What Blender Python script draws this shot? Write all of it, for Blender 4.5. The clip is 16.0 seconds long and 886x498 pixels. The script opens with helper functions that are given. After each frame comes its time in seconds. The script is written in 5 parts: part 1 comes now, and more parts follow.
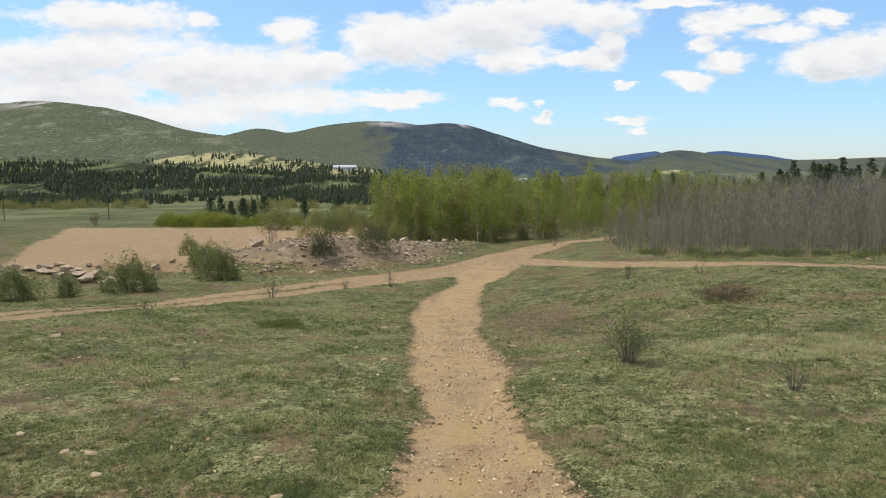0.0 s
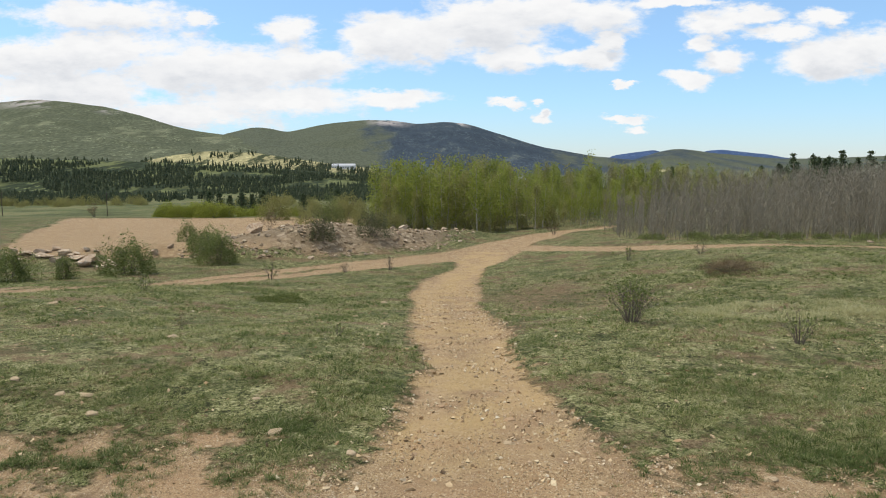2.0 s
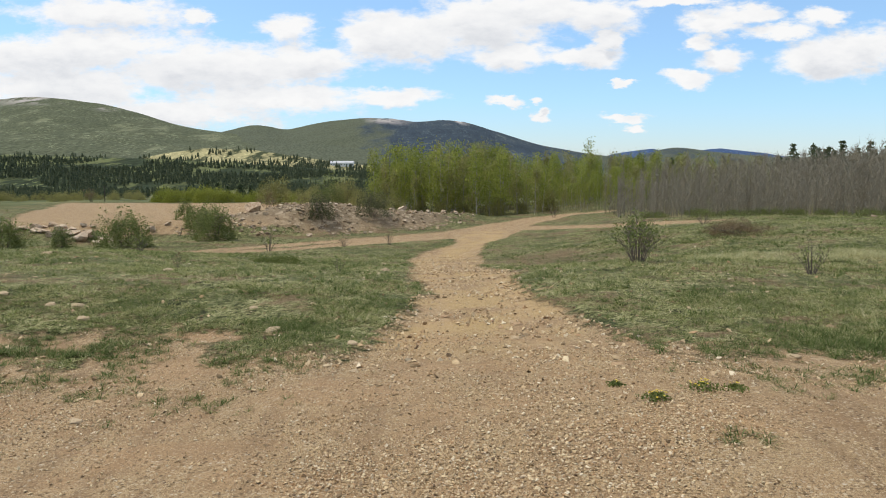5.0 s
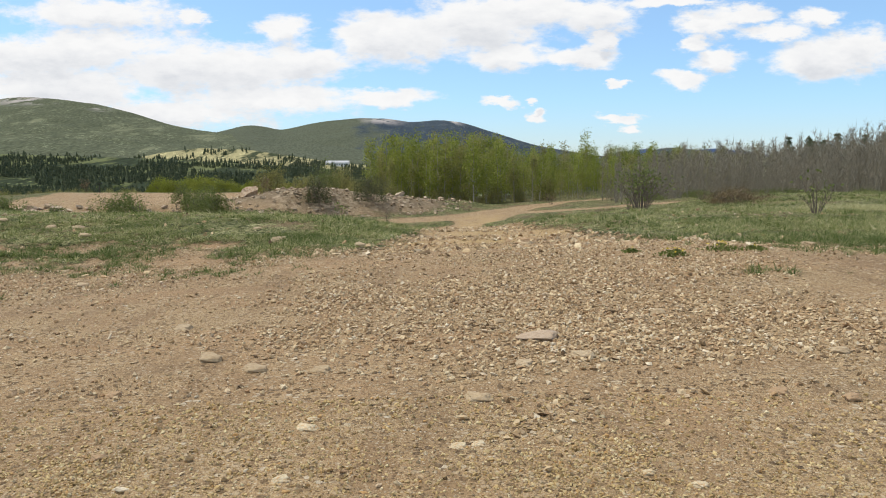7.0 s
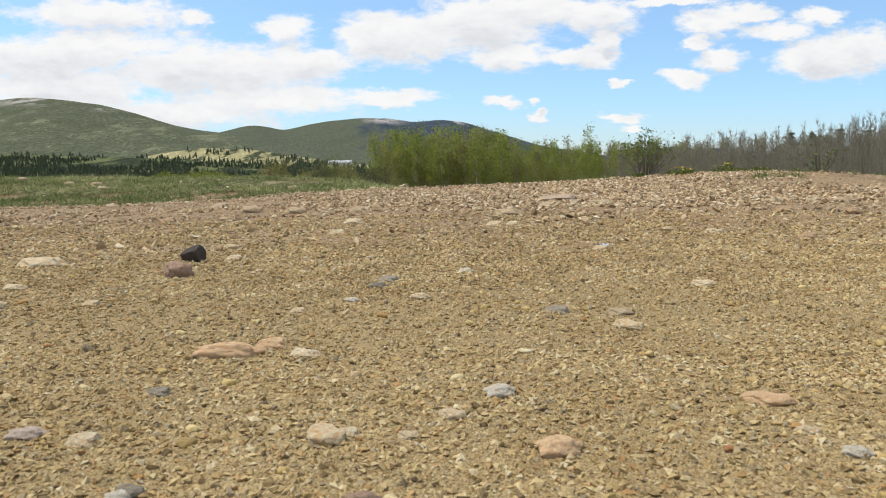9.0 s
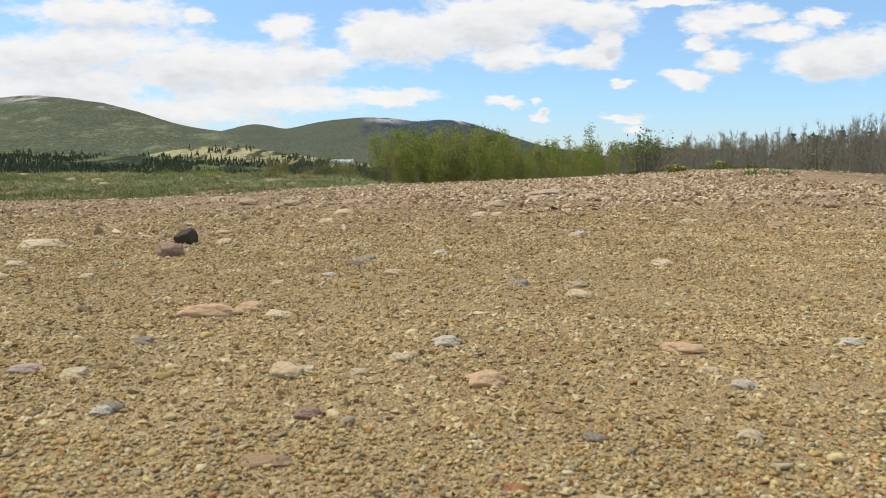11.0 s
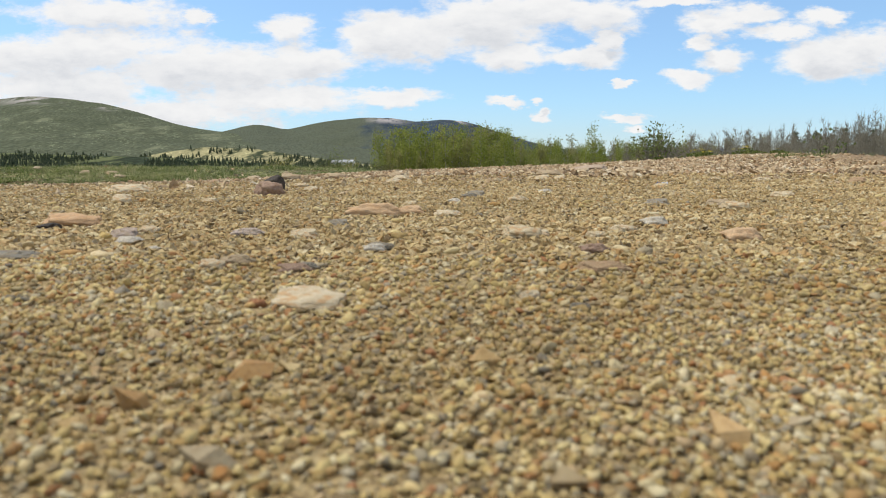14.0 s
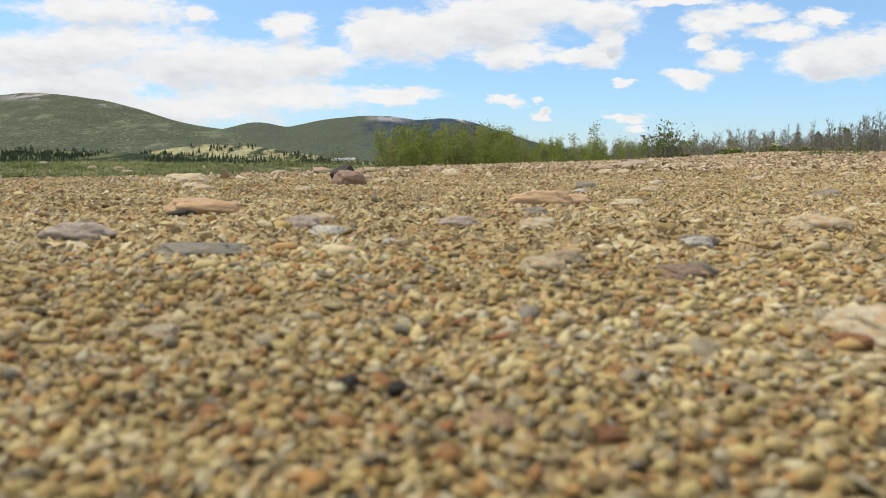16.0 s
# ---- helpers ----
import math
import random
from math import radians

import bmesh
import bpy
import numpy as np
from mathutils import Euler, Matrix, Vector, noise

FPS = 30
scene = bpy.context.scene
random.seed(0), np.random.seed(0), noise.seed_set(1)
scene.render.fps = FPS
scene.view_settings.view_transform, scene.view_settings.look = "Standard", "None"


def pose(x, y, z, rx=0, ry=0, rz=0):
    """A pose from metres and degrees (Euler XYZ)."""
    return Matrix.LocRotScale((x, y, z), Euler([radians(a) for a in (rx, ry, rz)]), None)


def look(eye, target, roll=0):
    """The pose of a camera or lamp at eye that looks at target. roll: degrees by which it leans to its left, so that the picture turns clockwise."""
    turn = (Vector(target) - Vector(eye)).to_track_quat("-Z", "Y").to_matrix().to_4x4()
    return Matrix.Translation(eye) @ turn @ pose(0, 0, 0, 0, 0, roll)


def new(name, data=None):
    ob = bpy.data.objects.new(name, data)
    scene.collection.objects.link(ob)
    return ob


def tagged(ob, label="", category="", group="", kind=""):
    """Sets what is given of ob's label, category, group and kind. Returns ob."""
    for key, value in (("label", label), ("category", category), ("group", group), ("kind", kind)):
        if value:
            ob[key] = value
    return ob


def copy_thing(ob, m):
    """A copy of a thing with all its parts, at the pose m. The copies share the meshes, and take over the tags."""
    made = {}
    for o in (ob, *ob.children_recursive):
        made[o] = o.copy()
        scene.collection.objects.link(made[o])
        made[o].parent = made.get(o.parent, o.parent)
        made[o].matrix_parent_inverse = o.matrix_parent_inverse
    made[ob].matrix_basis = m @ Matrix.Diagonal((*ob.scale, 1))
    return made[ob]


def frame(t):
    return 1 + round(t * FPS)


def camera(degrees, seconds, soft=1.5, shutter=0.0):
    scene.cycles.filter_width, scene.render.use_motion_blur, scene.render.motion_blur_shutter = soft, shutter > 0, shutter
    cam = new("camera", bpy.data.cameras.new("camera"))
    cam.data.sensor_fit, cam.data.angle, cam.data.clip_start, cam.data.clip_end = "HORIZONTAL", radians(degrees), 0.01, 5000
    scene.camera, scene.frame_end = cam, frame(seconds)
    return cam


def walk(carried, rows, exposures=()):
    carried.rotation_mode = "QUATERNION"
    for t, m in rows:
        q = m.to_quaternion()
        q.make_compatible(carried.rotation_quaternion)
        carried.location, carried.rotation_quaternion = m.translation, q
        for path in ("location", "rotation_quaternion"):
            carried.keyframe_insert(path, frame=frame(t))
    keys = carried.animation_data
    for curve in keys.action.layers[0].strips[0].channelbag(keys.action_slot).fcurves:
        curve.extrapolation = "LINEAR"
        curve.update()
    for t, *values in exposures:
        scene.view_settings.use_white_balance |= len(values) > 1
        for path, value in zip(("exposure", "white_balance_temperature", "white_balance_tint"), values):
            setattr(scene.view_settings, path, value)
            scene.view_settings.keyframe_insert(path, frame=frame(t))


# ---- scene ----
# A drone sinks from about six metres to a hand's width over a gravel pad on a mountain meadow.
PATH = (
    (0, 0.000, 0.000, 5.876, 0.00, -6.41, 0.00),
    (0.5, 0.036, 0.060, 5.578, 0.01, -6.43, -0.01),
    (1, 0.017, 0.099, 5.252, -0.05, -6.42, 0.01),
    (1.5, -0.009, 0.119, 4.902, -0.09, -6.47, 0.03),
    (2, -0.061, 0.115, 4.599, -0.09, -6.47, -0.02),
    (2.5, -0.084, 0.138, 4.317, -0.10, -6.49, 0.02),
    (3, -0.119, 0.202, 4.014, -0.12, -6.51, 0.00),
    (3.5, -0.144, 0.317, 3.694, -0.13, -6.52, 0.03),
    (4, -0.159, 0.397, 3.393, -0.15, -6.55, 0.01),
    (4.2, -0.161, 0.423, 3.257, -0.18, -6.57, 0.08),
    (6.3, -0.263, 0.407, 1.730, -0.30, -6.60, 0.03),
    (6.5, -0.289, 0.401, 1.562, -0.40, -6.61, 0.02),
    (7, -0.375, 0.386, 1.138, -0.55, -6.55, 0.05),
    (7.5, -0.450, 0.352, 0.706, -0.51, -6.58, -0.12),
    (8, -0.485, 0.265, 0.445, -0.43, -6.56, -0.15),
    (8.5, -0.517, 0.149, 0.273, -0.39, -6.56, -0.02),
    (8.7, -0.531, 0.074, 0.284, -0.38, -6.55, -0.07),
    (10.8, -0.479, -0.164, 0.274, -0.28, -6.61, 0.37),
    (11, -0.466, -0.133, 0.251, -0.25, -6.58, 0.23),
    (11.5, -0.462, -0.093, 0.209, -0.22, -6.56, 0.13),
    (12, -0.537, -0.069, 0.207, -0.24, -6.53, 0.09),
    (12.5, -0.643, -0.052, 0.149, -0.21, -6.46, -0.10),
    (13, -0.702, -0.074, 0.161, -0.20, -6.53, -0.13),
    (13.5, -0.714, -0.097, 0.140, -0.20, -6.49, -0.08),
    (14, -0.740, -0.114, 0.084, -0.17, -6.57, 0.10),
    (14.5, -0.810, -0.100, 0.115, -0.15, -6.60, 0.11),
    (15, -0.886, -0.014, 0.074, -0.22, -6.61, 0.34),
    (15.5, -0.950, 0.056, 0.074, -0.19, -6.66, 0.30),
    (16, -0.977, 0.089, 0.057, -0.15, -6.68, 0.42),
)
cam = camera(61.2, 16.0, 1.0)
cam.data.dof.use_dof, cam.data.dof.focus_distance, cam.data.dof.aperture_fstop = True, 4.0, 19.0
walk(cam, [(t, pose(x, y, z, 90 + pitch, -roll, yaw)) for t, x, y, z, yaw, pitch, roll in PATH],
     exposures=[(0, 0.0), (8.5, 0.0), (11, -0.05), (16, -0.06)])

# ---- sun and sky ----
SUN_TOWARDS = Vector((-0.42, 0.10, 0.90)).normalized()
sun = new("sun", bpy.data.lights.new("sun", "SUN"))
sun.data.energy, sun.data.angle, sun.data.color = 3.5, radians(0.53), (1.0, 0.945, 0.85)
sun.matrix_world = look(SUN_TOWARDS * 100, (0, 0, 0))

# Cloud masses by the slope to the side and upwards from level, and their half sizes, in thousandths.
CLOUD_BANK = (
    (-443, 191, 113, 20), (-535, 134, 113, 30), (-431, 144, 121, 29), (-493, 94, 128, 30), (-336, 123, 113, 32),
    (-262, 119, 83, 32), (-165, 130, 68, 27), (-226, 83, 113, 20), (-338, 64, 128, 17), (-70, 86, 64, 11),
    (-198, 171, 32, 18), (-315, 185, 20, 9))
CLOUD_MIDDLE = (
    (-91, 159, 45, 30), (-32, 162, 83, 32), (56, 180, 98, 32), (129, 197, 113, 21), (210, 191, 60, 23),
    (100, 139, 64, 18), (182, 135, 49, 14), (218, 158, 17, 11), (86, 83, 21, 6), (133, 61, 13, 8),
    (235, 58, 32, 5), (262, 47, 12, 5), (241, 105, 9, 5), (131, 81, 9, 4))
CLOUD_EAST = (
    (350, 182, 42, 17), (400, 195, 38, 12), (336, 157, 20, 14), (366, 135, 38, 15), (323, 110, 29, 10),
    (442, 173, 47, 11), (503, 191, 32, 13), (499, 134, 60, 26), (550, 144, 53, 32), (304, 209, 68, 8))


class Nodes:
    """Short forms for building a node tree."""

    def __init__(self, tree):
        self.tree = tree
        tree.nodes.clear()

    def put(self, kind, **sets):
        n = self.tree.nodes.new(kind)
        for key, value in sets.items():
            setattr(n, key, value)
        return n

    def to(self, value, socket):
        if isinstance(value, bpy.types.NodeSocket):
            self.tree.links.new(value, socket)
        elif value is not None:
            if hasattr(socket.default_value, "__len__") and isinstance(value, (tuple, list)):
                n = len(socket.default_value)
                socket.default_value = tuple(value)[:n] if len(value) >= n else (*value, 1.0)
            else:
                socket.default_value = value

    def math(self, op, a, b=None, c=None, clamp=False):
        n = self.put("ShaderNodeMath", operation=op, use_clamp=clamp)
        for v, s in zip((a, b, c), n.inputs):
            self.to(v, s)
        return n.outputs[0]

    def vec(self, op, a, b=None, c=None):
        n = self.put("ShaderNodeVectorMath", operation=op)
        for v, s in zip((a, b, c), n.inputs):
            self.to(v, s)
        return n.outputs["Value"] if op in ("LENGTH", "DISTANCE", "DOT_PRODUCT") else n.outputs[0]

    def noise(self, where, scale, detail=4.0, rough=0.55, out=0):
        n = self.put("ShaderNodeTexNoise")
        self.to(where, n.inputs["Vector"])
        n.inputs["Scale"].default_value, n.inputs["Detail"].default_value = scale, detail
        n.inputs["Roughness"].default_value = rough
        return n.outputs[out]

    def cells(self, where, scale, feature="F1", out="Distance", jitter=1.0):
        n = self.put("ShaderNodeTexVoronoi", feature=feature)
        self.to(where, n.inputs["Vector"])
        n.inputs["Scale"].default_value, n.inputs["Randomness"].default_value = scale, jitter
        return n.outputs[out]

    def span(self, v, a, b, c=0.0, d=1.0, smooth=True):
        n = self.put("ShaderNodeMapRange", interpolation_type="SMOOTHSTEP" if smooth else "LINEAR")
        for val, s in zip((v, a, b, c, d), n.inputs):
            self.to(val, s)
        return n.outputs[0]

    def mix(self, fac, a, b, blend="MIX"):
        n = self.put("ShaderNodeMix", data_type="RGBA", blend_type=blend)
        self.to(fac, n.inputs[0]), self.to(a, n.inputs[6]), self.to(b, n.inputs[7])
        return n.outputs[2]

    def ramp(self, fac, *stops):
        n = self.put("ShaderNodeValToRGB")
        while len(n.color_ramp.elements) < len(stops):
            n.color_ramp.elements.new(0.5)
        for e, (at, col) in zip(n.color_ramp.elements, stops):
            e.position, e.color = at, (*col, 1.0)
        self.to(fac, n.inputs[0])
        return n.outputs[0]

    def bump(self, height, distance, strength=1.0, normal=None):
        n = self.put("ShaderNodeBump")
        n.inputs["Distance"].default_value, n.inputs["Strength"].default_value = distance, strength
        self.to(height, n.inputs["Height"])
        self.to(normal, n.inputs["Normal"])
        return n.outputs[0]


world = bpy.data.worlds.new("sky")
scene.world = world
world.use_nodes = True
N = Nodes(world.node_tree)
sky = N.put("ShaderNodeTexSky", sky_type="NISHITA", sun_disc=False, altitude=1200.0, air_density=1.15,
            dust_density=0.15, ozone_density=2.2)
sky.sun_elevation = math.asin(SUN_TOWARDS.z)
sky.sun_rotation = math.atan2(SUN_TOWARDS.x, SUN_TOWARDS.y)
way = N.put("ShaderNodeTexCoord").outputs["Generated"]
parts = N.put("ShaderNodeSeparateXYZ")
N.to(way, parts.inputs[0])
ahead = N.math("MAXIMUM", parts.outputs[1], 0.04)
flat = N.put("ShaderNodeCombineXYZ")
N.to(N.math("DIVIDE", parts.outputs[0], ahead), flat.inputs[0])
N.to(N.math("DIVIDE", parts.outputs[2], ahead), flat.inputs[1])
stretch = N.vec("MULTIPLY", flat.outputs[0], (1.0, 2.2, 1.0))
billow = N.vec("SUBTRACT", N.noise(stretch, 24.0, 5.0, 0.6, out=1), (0.5, 0.5, 0.5))
warped = N.vec("MULTIPLY_ADD", billow, (0.060, 0.034, 0.0), flat.outputs[0])


def cloud_field(where):
    """The least distance to the cloud masses, in their own half sizes."""
    least = None
    for a, b, ra, rb in CLOUD_BANK + CLOUD_MIDDLE + CLOUD_EAST:
        d = N.vec("LENGTH", N.vec("MULTIPLY_ADD", where, (1000 / ra, 1000 / rb, 0.0), (-a / ra, -b / rb, 0.0)))
        least = d if least is None else N.math("SMOOTH_MIN", least, d, 0.3)
    return least


wisps = N.math("SUBTRACT", N.noise(stretch, 55.0, 6.0, 0.62), 0.5)
gaps = N.math("SUBTRACT", N.noise(stretch, 11.0, 5.0, 0.6), 0.5)
here = N.math("MULTIPLY_ADD", gaps, 1.9, N.math("MULTIPLY_ADD", wisps, 0.7, cloud_field(warped)))
above = cloud_field(N.vec("ADD", warped, (-0.006, 0.017, 0.0)))
seen = N.math("MULTIPLY", N.span(here, 1.32, 0.62), N.span(parts.outputs[1], 0.05, 0.25))
# the rest of the sky, overhead and behind, in the same broken cloud
dome = N.put("ShaderNodeCombineXYZ")
rise = N.math("ADD", N.math("MAXIMUM", parts.outputs[2], 0.0), 0.12)
N.to(N.math("DIVIDE", parts.outputs[0], rise), dome.inputs[0])
N.to(N.math("DIVIDE", parts.outputs[1], rise), dome.inputs[1])
overhead = N.span(N.noise(dome.outputs[0], 1.3, 6.0, 0.6), 0.45, 0.58)
apart = N.math("MAXIMUM", N.span(N.math("DIVIDE", parts.outputs[2], ahead), 0.23, 0.30),
               N.math("MAXIMUM", N.span(N.math("ABSOLUTE", N.math("DIVIDE", parts.outputs[0], ahead)), 0.66, 0.80),
                      N.span(parts.outputs[1], 0.3, 0.1)))
cover = N.math("MAXIMUM", seen, N.math("MULTIPLY", N.math("MULTIPLY", overhead, apart), N.span(parts.outputs[2], 0.0, 0.08)))
shade = N.math("MULTIPLY_ADD", wisps, 0.45, N.math("MULTIPLY_ADD", gaps, -1.9, N.math("MULTIPLY", N.span(above, 1.1, 0.2), 0.65)))
cloud_colour = N.ramp(shade, (0.0, (1.0, 1.0, 1.0)), (0.5, (0.90, 0.91, 0.93)), (1.0, (0.74, 0.765, 0.81)))
cloud_light = N.vec("SCALE", cloud_colour)
cloud_light.node.inputs["Scale"].default_value = 0.95
clear = N.vec("MULTIPLY", sky.outputs[0], N.ramp(parts.outputs[2], (0.0, (0.088, 0.104, 0.142)), (0.08, (0.108, 0.132, 0.158)), (0.25, (0.158, 0.168, 0.172))))
back = N.put("ShaderNodeBackground")
N.to(N.mix(cover, clear, cloud_light), back.inputs[0])
N.to(back.outputs[0], N.put("ShaderNodeOutputWorld").inputs[0])
world.cycles.sampling_method, world.cycles.sample_map_resolution = "MANUAL", 512


# ---- lie of the land ----
PROFILE_Y = (-5200, -400, -60, -3, 1.6, 5, 9, 12.4, 16, 20, 25, 29, 40, 50, 58, 80, 130, 300, 600, 1200, 2500, 5200)
PROFILE_Z = (40, 2, 0.4, 0, 0, 0.03, -0.03, -0.05, -0.07, -0.32, -0.8, -1.4, -2.6, -3.3, -3.7, -4.0, -4.6, -16, -25, -28, -24, -20)
TRAIL = ((0.3, 4, 5.0), (0.55, 10, 2.6), (0.55, 13, 1.95), (0.70, 19.5, 1.5), (0.45, 27, 1.5), (0.2, 34, 1.6), (0.15, 43, 1.9),
         (0.5, 50, 2.1), (1.5, 55, 1.6), (2.3, 59.6, 1.25), (3.2, 64.5, 2.4), (4.2, 71, 3.4))
WEST_ROAD = ((-40, 10, 2.0), (-27, 25, 2.0), (-21.8, 36.2, 2.4), (-19, 44, 2.4), (-16.8, 50.4, 2.4), (-9.8, 58.9, 2.4), (-3.2, 64.7, 2.8), (4, 71, 3.6))
EAST_ROAD = ((5, 76, 3.0), (8.3, 73.6, 2.3), (10.5, 69.8, 1.7), (13.2, 65.2, 1.6), (14.9, 62, 1.6), (18.6, 58.4, 1.7), (21.6, 55, 1.8), (24.7, 52.7, 1.9),
             (29.6, 50.1, 2.0), (60, 38, 2.0), (120, 20, 2.0))
NORTH_ROAD = ((3.5, 72, 3.4), (7.1, 80.5, 3.0), (10, 84.7, 2.6), (12.6, 89, 2.1), (15, 91.2, 1.5), (18.5, 92.4, 1.2), (22, 95, 1.0))
MOUND = ((-19, 72.5, 1.6), (-12, 73.5, 3.6), (-5, 80, 3.8), (0.5, 88, 2.4), (3, 92, 1.2))
FILL_X, FILL_Y = (-70, -45, -30, -25, -15, -8), (57, 59, 61, 66, 67.5, 73)


def ease(a, b, x):
    t = np.clip((x - a) / (b - a), 0, 1)
    return t * t * (3 - 2 * t)


def lattice(ix, iy, seed):
    h = (ix.astype(np.int64) * 374761393 + iy.astype(np.int64) * 668265263 + seed * 1442695041) & 0x7FFFFFFF
    h = ((h ^ (h >> 13)) * 1274126177) & 0x7FFFFFFF
    return ((h ^ (h >> 16)) & 0xFFFF) / 65535.0


def ripple(x, y, size, octaves=3, seed=1):
    """Smooth noise between -1 and 1 with features of that size in metres."""
    total, amp, norm = 0.0, 1.0, 0.0
    for k in range(octaves):
        u, v = np.asarray(x) / size + 17.3 * k, np.asarray(y) / size - 9.1 * k
        i, j = np.floor(u), np.floor(v)
        fu, fv = u - i, v - j
        fu, fv = fu * fu * (3 - 2 * fu), fv * fv * (3 - 2 * fv)
        a, b = lattice(i, j, seed + k), lattice(i + 1, j, seed + k)
        c, d = lattice(i, j + 1, seed + k), lattice(i + 1, j + 1, seed + k)
        total = total + amp * (a + (b - a) * fu + (c - a + (a - b - c + d) * fu) * fv)
        norm, amp, size = norm + amp, amp * 0.5, size * 0.5
    return 2 * total / norm - 1


def beside(x, y, line):
    """How far points lie from a line of (x, y, half width), less that half width."""
    best = np.full(np.shape(x), 1e9)
    for (ax, ay, aw), (bx, by, bw) in zip(line, line[1:]):
        dx, dy = bx - ax, by - ay
        t = np.clip(((x - ax) * dx + (y - ay) * dy) / (dx * dx + dy * dy), 0, 1)
        best = np.minimum(best, np.hypot(x - ax - t * dx, y - ay - t * dy) - (aw + (bw - aw) * t))
    return best


def mound_height(x, y):
    d = beside(x, y, MOUND)
    rough = 1 + 0.35 * ripple(x, y, 5.0, 3, 41)
    tail = ease(-21, -11, x)
    return np.where(d < 6, (0.7 + 1.15 * tail) * (1 - 0.45 * ease(-8, 1, x)) * ease(3.0, -3.0, d) * rough, 0.0)


def fill(x, y):
    """1 on the levelled fill of the old gravel pit, falling to 0 down its bank."""
    front = np.interp(x, FILL_X, FILL_Y) + 1.0 * ripple(x, y, 6.0, 2, 44)
    return ease(-2.5, 2.5, y - front) * ease(-62, -54, x) * ease(-7, -13, x) * ease(122, 110, y)


def land(x, y):
    """The height of the ground."""
    x, y = np.asarray(x, float), np.asarray(y, float)
    z = sum(w * np.interp(y + o * (1.2 + 0.05 * np.abs(y)), PROFILE_Y, PROFILE_Z) for o, w in ((-1, 0.25), (0, 0.5), (1, 0.25)))
    z = z + 0.205 * np.exp(-(((x - 3.2) / 2.2) ** 2) - ((y - 8.6) / 2.8) ** 2)
    z = z - 0.12 * ease(0.5, -4.5, x) * ease(0.8, 5.0, y) * ease(18, 12, y)
    z = z - 0.13 * ease(-1.5, -6.0, x) * ease(6.0, 9.0, y) * ease(17, 11, y)
    z = z + 0.12 * ease(-1.2, -5.0, x) * ease(13, 18, y) * ease(27, 21, y)
    z = z + 0.32 * np.exp(-(((x - 7) / 4) ** 2) - ((y - 23) / 5) ** 2)
    z = z + 0.03 * np.exp(-(((x + 0.5) / 2.3) ** 2) - ((y - 8.0) / 2.0) ** 2)
    z = z - np.interp(y, (9, 12, 14, 16, 20, 25, 33), (0, 0.08, 0.16, 0.22, 0.20, 0.10, 0)) * np.exp(-(np.abs(x - 0.1) / 2.1) ** 4)
    east = np.clip((x - 1) / (19 + 6 * ease(42, 58, y)), 0, 1)
    z = z + 2.3 * east * east * (3 - 2 * east) * ease(16, 45, y) * (1 - 0.55 * ease(60, 85, y)) * (1 - ease(150, 400, y))
    z = z + 0.7 * ease(-6, -18, x) * ease(20, 30, y) * (1 - ease(36, 50, y))
    z = z + mound_height(x, y) + 1.25 * fill(x, y)
    far = np.hypot(x + 0.7, y)
    z = z + 0.10 * ripple(x, y, 7.0, 3, 5) * ease(6, 30, far) + 2.5 * ripple(x, y, 160.0, 3, 8) * ease(150, 600, far)
    z = z + 0.012 * ripple(x, y, 0.9, 3, 12) * ease(0.3, 3.0, far)
    # a low bank of turf along the near side of the east road
    side = beside(x + 1.2, y + 2.4, EAST_ROAD)
    z = z + 0.09 * np.exp(-((side + 0.9) / 1.1) ** 2) * ease(9, 13, x) * (beside(x, y, EAST_ROAD) > 0.0)
    # the roads are worn a little into the turf
    worn = bare(x, y)
    return z - 0.06 * ease(0.35, 0.8, worn) * ease(9, 14, y)


def bare(x, y):
    """1 on bare earth, 0 under grass."""
    wob = 0.45 * ripple(x, y, 1.6, 3, 21) + 0.9 * ripple(x, y, 6.0, 2, 23)
    d = np.minimum(np.minimum(beside(x, y, TRAIL), beside(x, y, WEST_ROAD)), np.minimum(beside(x, y, EAST_ROAD), beside(x, y, NORTH_ROAD)))
    road = np.clip(0.5 - (d + 0.45 * wob) / 1.2, 0, 1)
    middle = beside(x, y, [(a, b, 0.0) for a, b, w in WEST_ROAD])
    road = road * (1 - 0.62 * ease(0.65, 0.15, middle + 0.35 * wob) * ease(-5, -10, x))
    edge = 11.4 + 1.3 * ease(-1.5, -4.0, x) + 2.3 * ripple(x, y, 2.6, 3, 25) + 1.4 * ripple(x, y, 0.8, 2, 26)
    pad = np.clip(0.5 - (y - edge) / 3.4, 0, 1) * (1 - ease(18, 40, np.abs(x)))
    gully = ease(4.5, 2.0, np.abs(x + 24.8 + 0.5 * wob))
    pit = np.maximum(ease(0.55, 0.85, fill(x, y)), gully * ease(0.05, 0.3, fill(x, y))) * ease(-1.5, 1.5, x - np.interp(y, (58, 64, 104), (-37, -39, -53)) + 2.2 * wob) * ease(112, 106, y + 4.5 * wob)
    heap = np.clip(0.75 - (beside(x, y, MOUND) + 0.6 * wob - 1.0) / 4, 0, 1) * ease(4, -3, x)
    worn = 0.40 * np.exp(-((x - 5.0) / 3.0) ** 2 - ((y - 38) / 7.5) ** 2) + (0.30 * ease(0.30, 0.75, ripple(x, y, 5.5, 3, 29)) + 0.42 * ease(0.30, 0.62, ripple(x, y, 1.7, 3, 28)) * ease(21, 14, y)) * ease(44, 30, y)
    return np.maximum(np.maximum(np.maximum(road, pad), worn), np.maximum(pit, heap))


